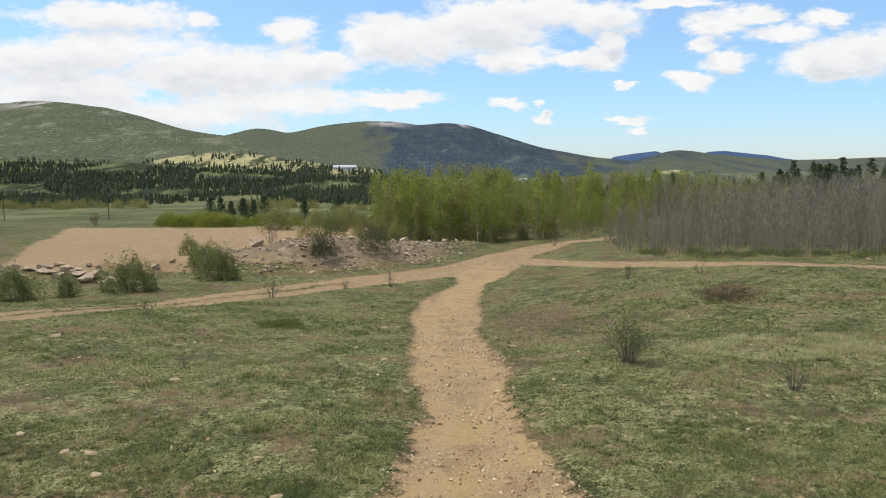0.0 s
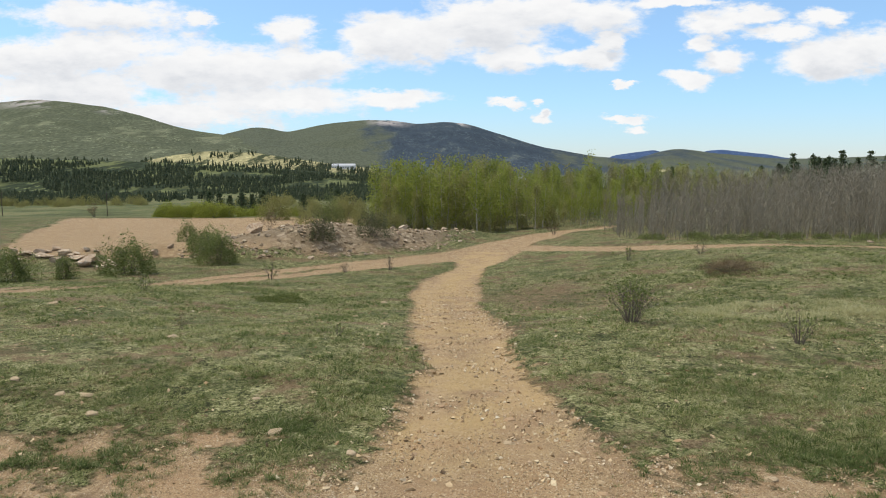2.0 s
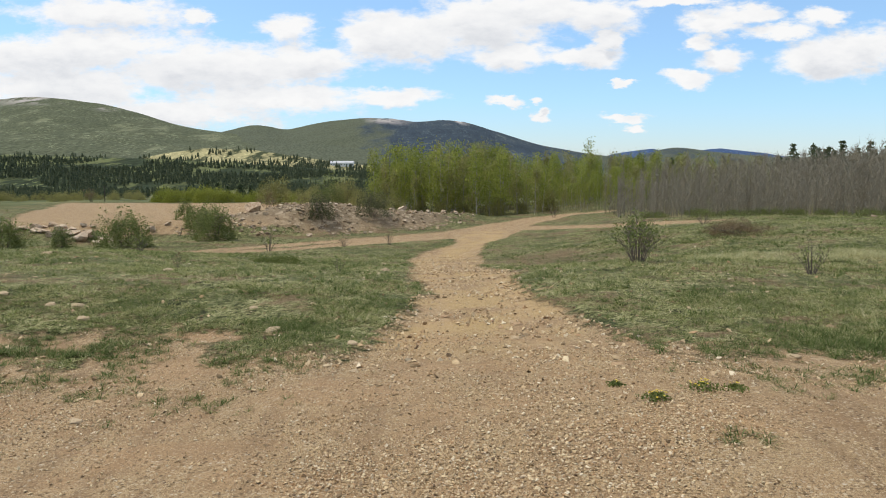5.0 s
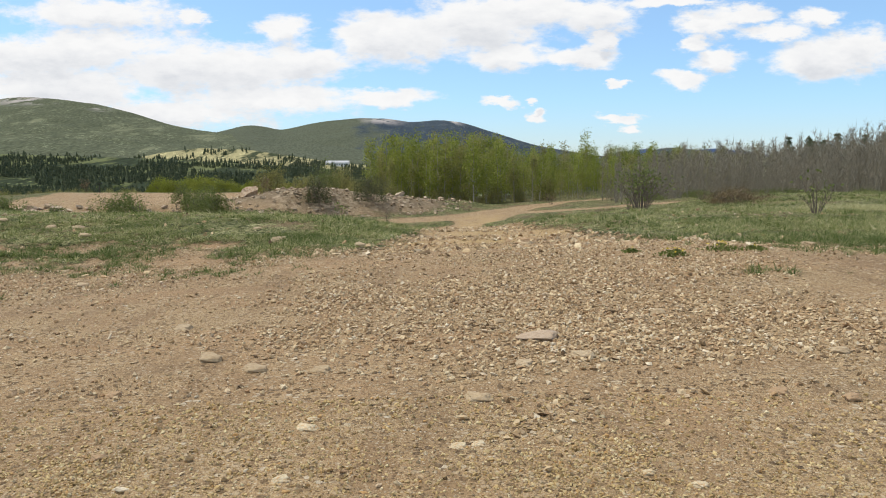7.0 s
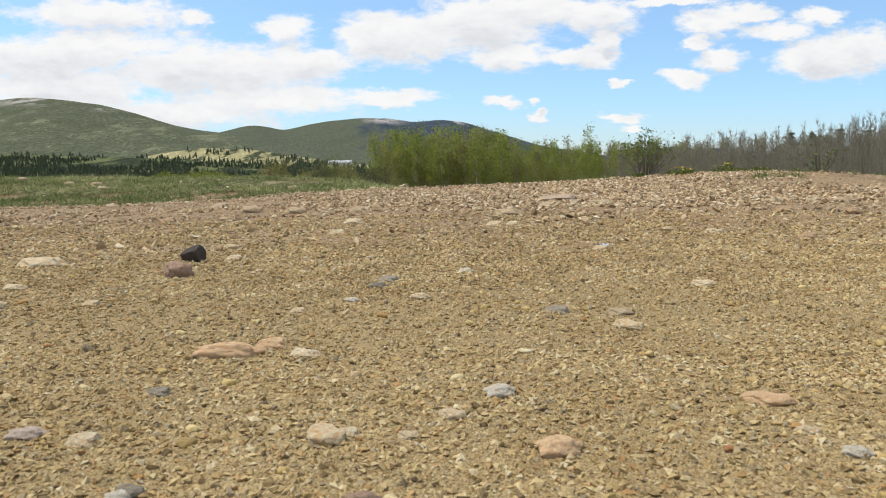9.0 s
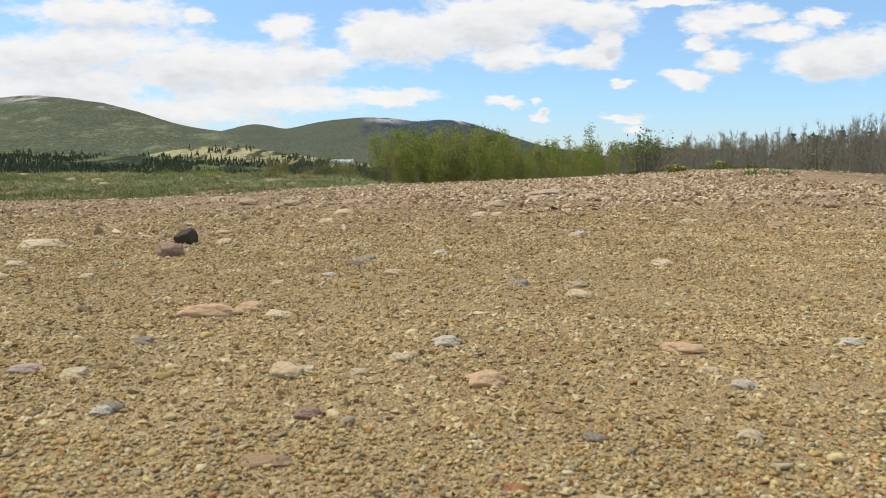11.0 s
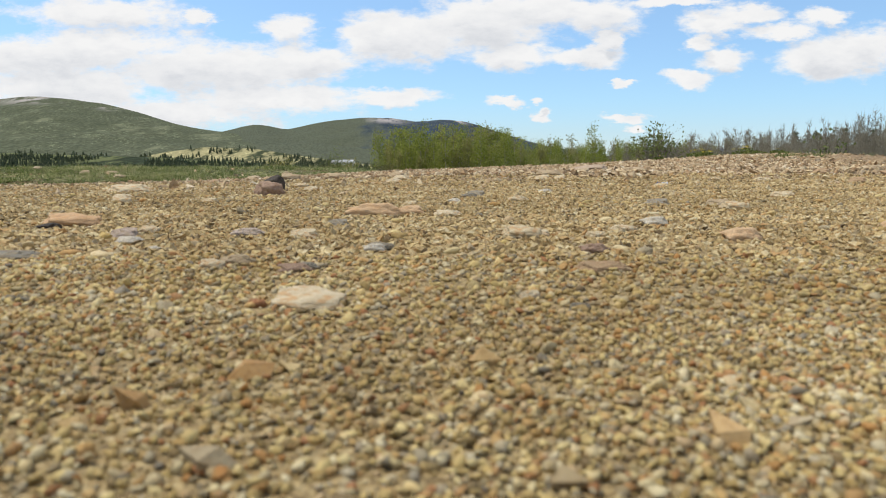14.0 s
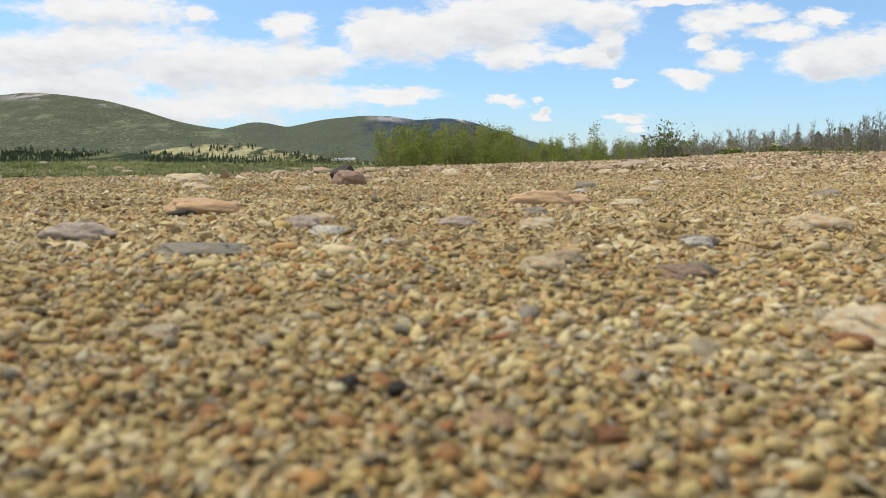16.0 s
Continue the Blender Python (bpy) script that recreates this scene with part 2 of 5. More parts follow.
def dead_turf(x, y):
    """1 on the patch of dead, reddish turf beside the trail."""
    return np.clip(1.3 * np.exp(-((x - 5.0) / 3.3) ** 2 - ((y - 37.5) / 6.5) ** 2) + 0.35 * ripple(x, y, 2.0, 2, 35) * np.exp(-((x - 5.0) / 5) ** 2 - ((y - 37.5) / 9) ** 2), 0, 1)


def mesh_from(name, verts, faces, smooth=False):
    """A mesh from arrays; faces is an array of triangles or of quads."""
    me = bpy.data.meshes.new(name)
    n, k = faces.shape
    me.vertices.add(len(verts)), me.loops.add(n * k), me.polygons.add(n)
    me.vertices.foreach_set("co", np.ascontiguousarray(verts, np.float32).ravel())
    me.loops.foreach_set("vertex_index", np.ascontiguousarray(faces, np.int32).ravel())
    me.polygons.foreach_set("loop_start", np.arange(0, n * k, k, dtype=np.int32))
    me.polygons.foreach_set("use_smooth", np.full(n, smooth))
    me.update(calc_edges=True)
    return me


def give(me, name, values):
    me.attributes.new(name, "FLOAT", "POINT").data.foreach_set("value", np.ascontiguousarray(values, np.float32))


def surface(name, rough=0.9, spec=0.25):
    """A material with its nodes, its shader and the place in metres."""
    m = bpy.data.materials.new(name)
    m.use_nodes = True
    n = Nodes(m.node_tree)
    shader = n.put("ShaderNodeBsdfPrincipled")
    shader.inputs["Roughness"].default_value, shader.inputs["Specular IOR Level"].default_value = rough, spec
    n.to(shader.outputs[0], n.put("ShaderNodeOutputMaterial").inputs[0])
    return m, n, shader, n.put("ShaderNodeTexCoord").outputs["Object"]


# ---- materials of the land ----
def ground_material():
    m, n, shader, at = surface("meadow_and_gravel", 0.95, 0.15)
    fact = lambda name: n.put("ShaderNodeAttribute", attribute_name=name).outputs["Fac"]
    big, mid, fine = n.noise(at, 0.35, 4), n.noise(at, 2.2, 5, 0.6), n.noise(at, 14.0, 6, 0.65)
    grit, clump = n.noise(at, 90.0, 4, 0.7), n.noise(at, 2.3, 7, 0.78)
    blade, tuft_cell = n.cells(at, 46.0, out="Color"), n.cells(at, 17.0, out="Color")
    # bare earth: silt, sand grains, pebbles of three sizes
    silt = n.ramp(n.math("ADD", n.math("MULTIPLY", mid, 0.6), n.math("MULTIPLY", fine, 0.4)),
                  (0.36, (0.205, 0.122, 0.062)), (0.50, (0.300, 0.186, 0.096)), (0.64, (0.395, 0.262, 0.144)))
    sand, sand_d = n.cells(at, 290.0, out="Color"), n.cells(at, 290.0)
    sandy = n.ramp(sand, (0.15, (0.115, 0.076, 0.038)), (0.35, (0.245, 0.162, 0.080)), (0.52, (0.345, 0.236, 0.118)),
                   (0.7, (0.470, 0.360, 0.190)), (0.9, (0.560, 0.480, 0.320)))
    earth = n.mix(n.span(n.noise(at, 1.1, 4, 0.6), 0.35, 0.6, 0.35, 0.75), silt, sandy)
    damp = n.noise(n.vec("MULTIPLY", at, (2.6, 0.22, 1.0)), 1.0, 4, 0.6)
    earth = n.mix(n.math("MULTIPLY", n.span(damp, 0.50, 0.66), 0.60), earth, (0.205, 0.130, 0.068))
    earth = n.mix(n.math("MULTIPLY", n.span(n.noise(at, 0.8, 5, 0.65), 0.56, 0.70), 0.40), earth, (0.155, 0.102, 0.060))
    yellow = n.math("MULTIPLY", n.span(n.noise(at, 0.55, 4, 0.6), 0.40, 0.56), n.math("MULTIPLY", fact("lane"), 0.85))
    earth = n.mix(yellow, earth, n.mix(fine, (0.34, 0.225, 0.092), (0.50, 0.36, 0.165)))
    clay = n.math("MULTIPLY", n.span(n.noise(n.vec("MULTIPLY", at, (0.5, 1.0, 1.0)), 0.75, 5, 0.6), 0.50, 0.62), n.math("MULTIPLY", fact("pad_soil"), 0.55))
    earth = n.mix(clay, earth, n.mix(fine, (0.250, 0.148, 0.072), (0.41, 0.265, 0.138)))
    wheel = fact("wheel")
    earth = n.mix(n.math("MULTIPLY", wheel, n.span(mid, 0.35, 0.6, 0.2, 0.6)), earth, (0.36, 0.25, 0.138))
    pebble_d = n.cells(at, 24.0)
    tones = ((0.2, (0.070, 0.044, 0.026)), (0.40, (0.200, 0.128, 0.068)), (0.55, (0.360, 0.250, 0.135)), (0.75, (0.490, 0.385, 0.245)), (0.95, (0.57, 0.50, 0.38)))
    strewn = n.span(n.math("ADD", mid, n.math("MULTIPLY", fine, 0.4)), 0.56, 0.80)
    away = fact("away")
    stony = n.math("MULTIPLY", n.math("MULTIPLY", away, n.span(pebble_d, 0.46, 0.34)), n.math("MULTIPLY_ADD", strewn, 0.85, 0.10))
    chips = n.math("MULTIPLY", n.math("MULTIPLY", away, n.span(n.cells(at, 62.0), 0.46, 0.32)), n.math("MULTIPLY_ADD", n.math("SUBTRACT", 1.0, wheel), 0.5, 0.40))
    earth = n.mix(n.math("MULTIPLY", chips, 0.85), earth, n.ramp(n.cells(at, 62.0, out="Color"), *tones))
    earth = n.mix(n.math("MULTIPLY", stony, 0.8), earth, n.ramp(n.cells(at, 24.0, out="Color"), *tones))
    grit_col = n.ramp(n.cells(at, 520.0, out="Color"), (0.12, (0.095, 0.068, 0.032)), (0.4, (0.255, 0.188, 0.084)), (0.65, (0.370, 0.280, 0.128)), (0.92, (0.52, 0.42, 0.225)))
    earth = n.mix(n.math("MULTIPLY_ADD", away, -0.70, 0.70), earth, grit_col)
    loose = fact("loose")
    debris = n.ramp(n.cells(at, 3.2, out="Color"), (0.1, (0.085, 0.066, 0.044)), (0.5, (0.19, 0.150, 0.098)), (0.9, (0.38, 0.315, 0.22)))
    earth = n.mix(n.math("MULTIPLY", loose, 0.8), earth, n.mix(n.span(n.noise(at, 0.45, 4), 0.45, 0.6), debris, (0.165, 0.128, 0.080)))
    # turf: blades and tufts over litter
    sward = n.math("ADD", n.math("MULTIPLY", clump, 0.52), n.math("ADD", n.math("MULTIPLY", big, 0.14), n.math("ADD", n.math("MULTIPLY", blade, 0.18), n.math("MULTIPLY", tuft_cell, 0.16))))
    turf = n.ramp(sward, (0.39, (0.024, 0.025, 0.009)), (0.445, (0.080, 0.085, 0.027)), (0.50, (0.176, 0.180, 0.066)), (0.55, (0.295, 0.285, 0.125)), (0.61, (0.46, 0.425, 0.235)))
    litter = n.ramp(n.math("ADD", n.math("MULTIPLY", grit, 0.6), n.math("MULTIPLY", blade, 0.4)), (0.35, (0.105, 0.066, 0.036)), (0.6, (0.260, 0.172, 0.098)))
    thin = n.span(n.math("ADD", n.math("MULTIPLY", big, 0.7), n.math("ADD", n.math("MULTIPLY", mid, 0.35), n.math("MULTIPLY", clump, 0.25))), 0.635, 0.745)
    turf = n.mix(n.math("MULTIPLY", n.math("MAXIMUM", thin, n.math("MULTIPLY", fact("dead"), n.span(clump, 0.36, 0.60, 0.35, 1.0))), 0.85), turf, litter)
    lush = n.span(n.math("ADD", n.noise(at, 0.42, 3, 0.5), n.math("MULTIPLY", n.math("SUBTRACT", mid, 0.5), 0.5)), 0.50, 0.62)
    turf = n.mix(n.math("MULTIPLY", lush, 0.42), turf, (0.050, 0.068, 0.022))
    distant = n.ramp(n.math("ADD", n.math("MULTIPLY", n.noise(at, 0.02, 6, 0.6), 0.6), n.math("MULTIPLY", n.noise(n.vec("MULTIPLY", at, (1.0, 0.3, 1.0)), 0.16, 5, 0.75), 0.4)), (0.42, (0.060, 0.070, 0.026)), (0.5, (0.100, 0.112, 0.042)), (0.58, (0.165, 0.158, 0.070)))
    turf = n.mix(fact("far"), turf, distant)
    edge = n.math("ADD", fact("bare"), n.math("MULTIPLY", n.math("SUBTRACT", n.math("ADD", clump, n.math("MULTIPLY", mid, 0.9)), 0.95), 1.25))
    open_soil = n.span(edge, 0.36, 0.64)
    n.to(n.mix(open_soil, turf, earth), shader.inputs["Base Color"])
    lumps = n.math("MULTIPLY", n.math("ADD", n.math("ADD", fine, blade), n.math("ADD", n.math("MULTIPLY", mid, 1.5), clump)), n.math("MULTIPLY_ADD", open_soil, -0.86, 1.0))
    soft = n.bump(lumps, 0.06, 0.8)
    grains = n.math("ADD", n.math("MULTIPLY", sand_d, -0.3), n.math("ADD", n.math("MULTIPLY", stony, 1.6), n.math("MULTIPLY", chips, 0.7)))
    n.to(n.bump(grains, 0.008, 0.8, soft), shader.inputs["Normal"])
    return m


def hill_material(name, wooded, open_ground, cover, rocky=0.0, scale=1.0, leafy=None):
    """Slopes with conifer woods, glades and outcrops; leafy is the tone outside cloud shade."""
    m, n, shader, at = surface(name, 1.0, 0.05)
    at = n.vec("MULTIPLY", at, (1.0, 0.22, 1.6))
    broad, mid = n.noise(at, 0.0022 * scale, 5, 0.6), n.noise(at, 0.011 * scale, 5, 0.65)
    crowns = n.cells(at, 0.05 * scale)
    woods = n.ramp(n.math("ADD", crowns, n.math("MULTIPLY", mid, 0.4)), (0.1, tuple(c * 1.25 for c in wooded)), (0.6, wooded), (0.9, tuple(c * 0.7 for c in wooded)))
    glade = n.mix(n.span(mid, 0.35, 0.65), open_ground, tuple(c * 1.35 for c in open_ground))
    spots = n.span(n.math("ADD", n.math("MULTIPLY", broad, 0.75), n.math("ADD", n.math("MULTIPLY", mid, 0.55), n.math("MULTIPLY", crowns, 0.12))), cover, cover + 0.10)
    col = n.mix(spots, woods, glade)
    dots = n.math("MULTIPLY", n.span(n.noise(at, 0.045 * scale, 3, 0.7), 0.54, 0.64), n.span(n.noise(at, 0.0045 * scale, 5, 0.65), 0.42, 0.60))
    col = n.mix(n.math("MULTIPLY", dots, 0.7), col, tuple(c * 2.4 for c in open_ground))
    # the rest keeps the tint that paints cloud shade on the slope
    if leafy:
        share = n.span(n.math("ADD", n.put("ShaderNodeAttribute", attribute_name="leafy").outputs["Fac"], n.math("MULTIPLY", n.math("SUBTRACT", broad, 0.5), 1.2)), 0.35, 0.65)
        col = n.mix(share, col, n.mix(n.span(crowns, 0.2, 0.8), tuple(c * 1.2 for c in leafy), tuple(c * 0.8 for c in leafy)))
    if rocky:
        bald = n.math("MULTIPLY", n.span(n.noise(at, 0.009, 6, 0.7), 0.46, 0.56), n.put("ShaderNodeAttribute", attribute_name="high").outputs["Fac"])
        col = n.mix(n.math("MULTIPLY", bald, rocky), col, (0.42, 0.38, 0.35))
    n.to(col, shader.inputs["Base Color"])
    n.to(n.bump(n.math("ADD", n.math("MULTIPLY", crowns, -1.0), mid), 8.0 / scale, 0.25), shader.inputs["Normal"])
    return m


# ---- ground ----
GROUND = ground_material()
rings = np.concatenate([np.geomspace(0.02, 3, 90), np.geomspace(3, 220, 310)[1:], np.geomspace(220, 4900, 90)[1:]])
turns = np.concatenate([np.linspace(-37, 37, 310), np.linspace(38, 322, 80)[1:-1]])
ang = np.radians(turns)
gx, gy = -0.7 + rings[:, None] * np.sin(ang), rings[:, None] * np.cos(ang)
nr, na = gx.shape
gz = land(gx, gy)
grid = np.arange(nr * na).reshape(nr, na)
quads = np.stack([grid[:-1], grid[1:], np.roll(grid, -1, 1)[1:], np.roll(grid, -1, 1)[:-1]], -1).reshape(-1, 4)
ground_mesh = mesh_from("ground", np.stack([gx, gy, gz], -1).reshape(-1, 3), quads[:, ::-1], True)
give(ground_mesh, "bare", bare(gx, gy).ravel())
give(ground_mesh, "loose", np.clip(0.9 - beside(gx, gy, MOUND) / 4, 0, 1).ravel())
lane = beside(gx, gy, [(a, b, 0.0) for a, b, w in TRAIL])
give(ground_mesh, "wheel", (np.exp(-((lane - 0.85) / 0.33) ** 2) * ease(7, 12, gy)).ravel())
give(ground_mesh, "lane", (ease(2.4, 1.2, lane) * ease(9, 14, gy)).ravel())
give(ground_mesh, "dead", dead_turf(gx, gy).ravel())
give(ground_mesh, "pad_soil", (ease(1.4, 3.2, gy) * ease(17, 12, gy)).ravel())
give(ground_mesh, "away", ease(1.4, 3.2, gy).ravel())
give(ground_mesh, "far", (ease(70, 160, np.hypot(gx, gy))).ravel())
ground_mesh.materials.append(GROUND)
ground = tagged(new("ground", ground_mesh), "tan gravel pad and dirt tracks in short grey-green mountain grass", "ground", kind="structure")


# ---- mountains ----
def mountain(name, knots, near, crest, material, label, seed, rough=0.05, balds=()):
    """A range whose crest shows at the given slopes (thousandths, sideways and upwards) from the pad."""
    us = np.linspace(knots[0][0], knots[-1][0], 260) / 1000
    line = np.interp(us * 1000, [k[0] for k in knots], [k[1] for k in knots]) / 1000
    line = np.convolve(np.pad(line, 4, "edge"), np.hanning(11)[1:-1] / np.hanning(11).sum(), "valid")
    ts = np.concatenate([np.linspace(0, 1, 70), np.linspace(1, 1.35, 14)[1:]])
    d = near + (crest - near) * ts[:, None] + 0 * us
    x, y = us * d, d
    rise = np.where(ts <= 1, ts ** 1.25, 1 - (ts - 1) * 1.2)[:, None]
    foot = np.interp(y, PROFILE_Y, PROFILE_Z) - 14
    along = np.linspace(0, 1, len(us))
    ends = ease(0, 0.12, along) * ease(1, 0.88, along)
    top = foot + (3 + line * crest - foot) * ends
    z = foot + (top - foot) * rise
    tall = np.maximum(top - foot, 10)
    inner = np.sin(np.clip(ts, 0, 1) * math.pi)[:, None]
    z = z + tall * rough * 2.2 * inner * (ripple(x, y, 700, 4, seed) + 0.5 * ripple(x, y, 200, 3, seed + 3))
    z = z + tall * 0.012 * ripple(x, y, 60, 3, seed + 5)
    g = np.arange(z.size).reshape(z.shape)
    q = np.stack([g[:-1, :-1], g[:-1, 1:], g[1:, 1:], g[1:, :-1]], -1).reshape(-1, 4)
    me = mesh_from(name, np.stack([x, y, z], -1).reshape(-1, 3), q, True)
    stony = sum((np.exp(-((us * 1000 - u) / w) ** 2) for u, w in balds), 0 * us)
    # how far the slope is spared the painted cloud shade, from side to side
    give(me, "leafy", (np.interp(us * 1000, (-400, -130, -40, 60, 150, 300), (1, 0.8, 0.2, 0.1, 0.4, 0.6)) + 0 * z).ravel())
    give(me, "high", (ease(0.80, 0.95, rise + 0 * us) * np.clip(stony, 0, 1)).ravel())
    me.materials.append(material)
    SLOPES.append((us, near + (crest - near) * ts, z))
    return tagged(new(name, me), label, "mountain", kind="structure")


SLOPES = []


def on_land(x, y):
    """The height of ground or hillside."""
    x, y = np.asarray(x, float), np.asarray(y, float)
    best = land(x, y)
    for us, ds, sz in SLOPES:
        i = np.interp(y, ds, np.arange(len(ds))).round().astype(int)
        j = np.interp(x / np.maximum(y, 1), us, np.arange(len(us))).round().astype(int)
        inside = (y > ds[0]) & (y < ds[-1]) & (x > us[0] * y) & (x < us[-1] * y)
        best = np.where(inside, np.maximum(best, sz[i, j]), best)
    return best


WOODED = hill_material("wooded_slopes", (0.094, 0.105, 0.062), (0.118, 0.124, 0.074), 0.76, 0.9, 3.0)
# the blue-dark tint puts cloud shade into the forest colour
SHADED_FOREST = hill_material("cloud_shaded_forest_slopes", (0.044, 0.060, 0.076), (0.072, 0.086, 0.082), 0.78, 0.9, 3.4, (0.088, 0.098, 0.064))
PALE = hill_material("dry_grass_hill", (0.05, 0.06, 0.03), (0.25, 0.225, 0.115), 0.64, 0.0, 3.5)
RISE = hill_material("forested_valley_side", (0.032, 0.043, 0.022), (0.090, 0.100, 0.042), 0.66, 0.0, 2.5)
# the haze over the far peaks is mixed into their base colour
HAZE_BLUE = hill_material("hazy_far_peaks", (0.070, 0.110, 0.205), (0.09, 0.135, 0.23), 0.8, 0.0, 9.0)
mountain("mountain", ((-1500, 30), (-1000, 45), (-808, 50), (-672, 75), (-582, 81), (-538, 85), (-501, 83), (-434, 74), (-390, 62), (-339, 46), (-279, 38), (-240, 33), (-197, 24), (-108, 6), (20, -6), (160, -14)),
         1700, 3500, WOODED, "broad wooded mountain with a pale rocky top", 3, 0.03, balds=((-540, 34), (-440, 12)))
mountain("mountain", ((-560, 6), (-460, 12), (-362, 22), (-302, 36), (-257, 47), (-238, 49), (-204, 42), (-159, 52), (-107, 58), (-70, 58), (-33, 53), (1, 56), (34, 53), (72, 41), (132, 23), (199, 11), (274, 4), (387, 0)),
         2100, 3800, SHADED_FOREST, "forested mountain tinted dark for cloud shade, light outcrops below its crest", 9, balds=((-72, 22), (24, 9)))
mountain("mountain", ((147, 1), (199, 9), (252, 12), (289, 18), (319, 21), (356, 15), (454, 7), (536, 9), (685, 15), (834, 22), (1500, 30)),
         1900, 3500, SHADED_FOREST, "low wooded hill behind the trees", 15)
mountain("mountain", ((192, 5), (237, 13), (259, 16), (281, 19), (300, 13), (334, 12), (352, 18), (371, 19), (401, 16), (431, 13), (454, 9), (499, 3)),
         4300, 4500, HAZE_BLUE, "distant peaks with blue haze in their colour", 21, 0.02)
mountain("hill", ((-1100, 40), (-734, 39), (-585, 42), (-496, 34), (-399, 22), (-332, 19), (-272, 14), (-200, 3), (-110, -8), (0, -16)),
         1300, 2200, WOODED, "wooded foothill with scattered clearings", 27)
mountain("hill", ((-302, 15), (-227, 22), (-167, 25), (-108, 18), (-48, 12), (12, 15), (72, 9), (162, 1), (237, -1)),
         1600, 2400, SHADED_FOREST, "forested foothill tinted dark for cloud shade", 33)
mountain("hill", ((-440, -6), (-400, 4), (-362, 12), (-310, 18), (-250, 16), (-198, 9), (-138, 0), (-78, -6), (-40, -10)),
         1100, 1500, PALE, "dry grassy hillside dotted with pines", 39)
mountain("hill", ((-900, 12), (-740, 12), (-587, 10), (-490, 7), (-363, 3), (-213, -5), (-78, -14), (20, -18), (120, -22)),
         560, 1120, RISE, "forested rise across the valley", 45, 0.03)
mountain("hill", ((255, -16), (275, -10), (292, -6), (312, -4.5), (336, -7), (352, -11), (372, -17)),
         1150, 1450, PALE, "dry grassy clearing on the far hillside", 57, 0.03)
mountain("hill", ((60, -26), (140, -14), (220, -10), (320, -9), (420, -8), (560, -5), (700, -2), (900, 0)),
         560, 1300, WOODED, "low wooded rise behind the trees", 51, 0.03)


# ---- builders ----
rng = np.random.default_rng(7)


class Soup:
    """Triangles gathered into one mesh."""

    def __init__(self):
        self.v, self.f, self.n = [], [], 0

    def add(self, verts, faces):
        self.v.append(np.asarray(verts, float)), self.f.append(np.asarray(faces, int) + self.n)
        self.n += len(verts)
        return self

    def tube(self, points, radii, sides=5):
        """A tapered stem along points."""
        points = np.asarray(points, float)
        rows = []
        for i, (p, r) in enumerate(zip(points, radii)):
            d = points[min(i + 1, len(points) - 1)] - points[max(i - 1, 0)]
            d = d / (np.linalg.norm(d) + 1e-9)
            a = np.cross(d, (0.31, 0.95, 0.05) if abs(d[1]) < 0.9 else (1, 0, 0))
            a /= np.linalg.norm(a) + 1e-9
            b = np.cross(d, a)
            w = np.arange(sides) * 2 * math.pi / sides
            rows.append(p + r * (np.cos(w)[:, None] * a + np.sin(w)[:, None] * b))
        faces = []
        for i in range(len(points) - 1):
            for k in range(sides):
                q, s = i * sides + k, i * sides + (k + 1) % sides
                faces += [(q, s, s + sides), (q, s + sides, q + sides)]
        return self.add(np.concatenate(rows), faces)

    def leaves(self, centres, size, spread=0.5, tilt=1.0):
        """Small four-cornered leaf clumps at the centres."""
        n = len(centres)
        a = rng.normal(size=(n, 3)) * (1, 1, tilt)
        a /= np.linalg.norm(a, axis=1, keepdims=True)
        b = np.cross(a, rng.normal(size=(n, 3)))
        b /= np.linalg.norm(b, axis=1, keepdims=True)
        s = size * (1 + spread * rng.uniform(-1, 1, (n, 1)))
        c = np.asarray(centres)
        verts = np.stack([c - a * s, c - b * s * 0.6, c + a * s, c + b * s * 0.6], 1).reshape(-1, 3)
        k = np.arange(n)[:, None] * 4
        return self.add(verts, np.concatenate([k + (0, 1, 2), k + (0, 2, 3)]))

    def mesh(self, name, material, smooth=False):
        me = mesh_from(name, np.concatenate(self.v), np.concatenate(self.f), smooth)
        me.materials.append(material)
        return me


def part(name, me, parent, label=""):
    ob = new(name, me)
    ob.parent = parent
    return tagged(ob, label)


def scattered(verts, faces, places, scales, flat=1.0, lean=0.35):
    """Corners and triangles of many turned and scaled copies of a small form."""
    n, nv = len(places), len(verts)
    turn, tip, tilt = rng.uniform(0, 2 * math.pi, n), rng.normal(0, lean, n), rng.normal(0, lean, n)
    v = np.asarray(verts, float)[None] * np.ones((n, 1, 1))
    s = np.asarray(scales, float).reshape(n, -1)
    v = v * (s[:, None, :] if s.shape[1] == 3 else s[:, :, None])
    x, y, z = v[..., 0], v[..., 1], v[..., 2]
    c, q = np.cos(tip)[:, None], np.sin(tip)[:, None]
    y, z = c * y - q * z, q * y + c * z
    c, q = np.cos(tilt)[:, None], np.sin(tilt)[:, None]
    x, z = c * x + q * z, c * z - q * x
    c, q = np.cos(turn)[:, None], np.sin(turn)[:, None]
    x, y = c * x - q * y, q * x + c * y
    out = np.stack([x, y, z * flat], -1) + np.asarray(places)[:, None, :]
    f = np.asarray(faces)[None] + (np.arange(n) * nv)[:, None, None]
    return out.reshape(-1, 3), f.reshape(-1, np.shape(faces)[1])


def joined(name, lots, material, smooth=True):
    """One mesh of all the lots of corners and triangles."""
    starts = np.cumsum([0] + [len(v) for v, f in lots])
    me = mesh_from(name, np.concatenate([v for v, f in lots]), np.concatenate([f + s for (v, f), s in zip(lots, starts)]), smooth)
    me.materials.append(material)
    return me


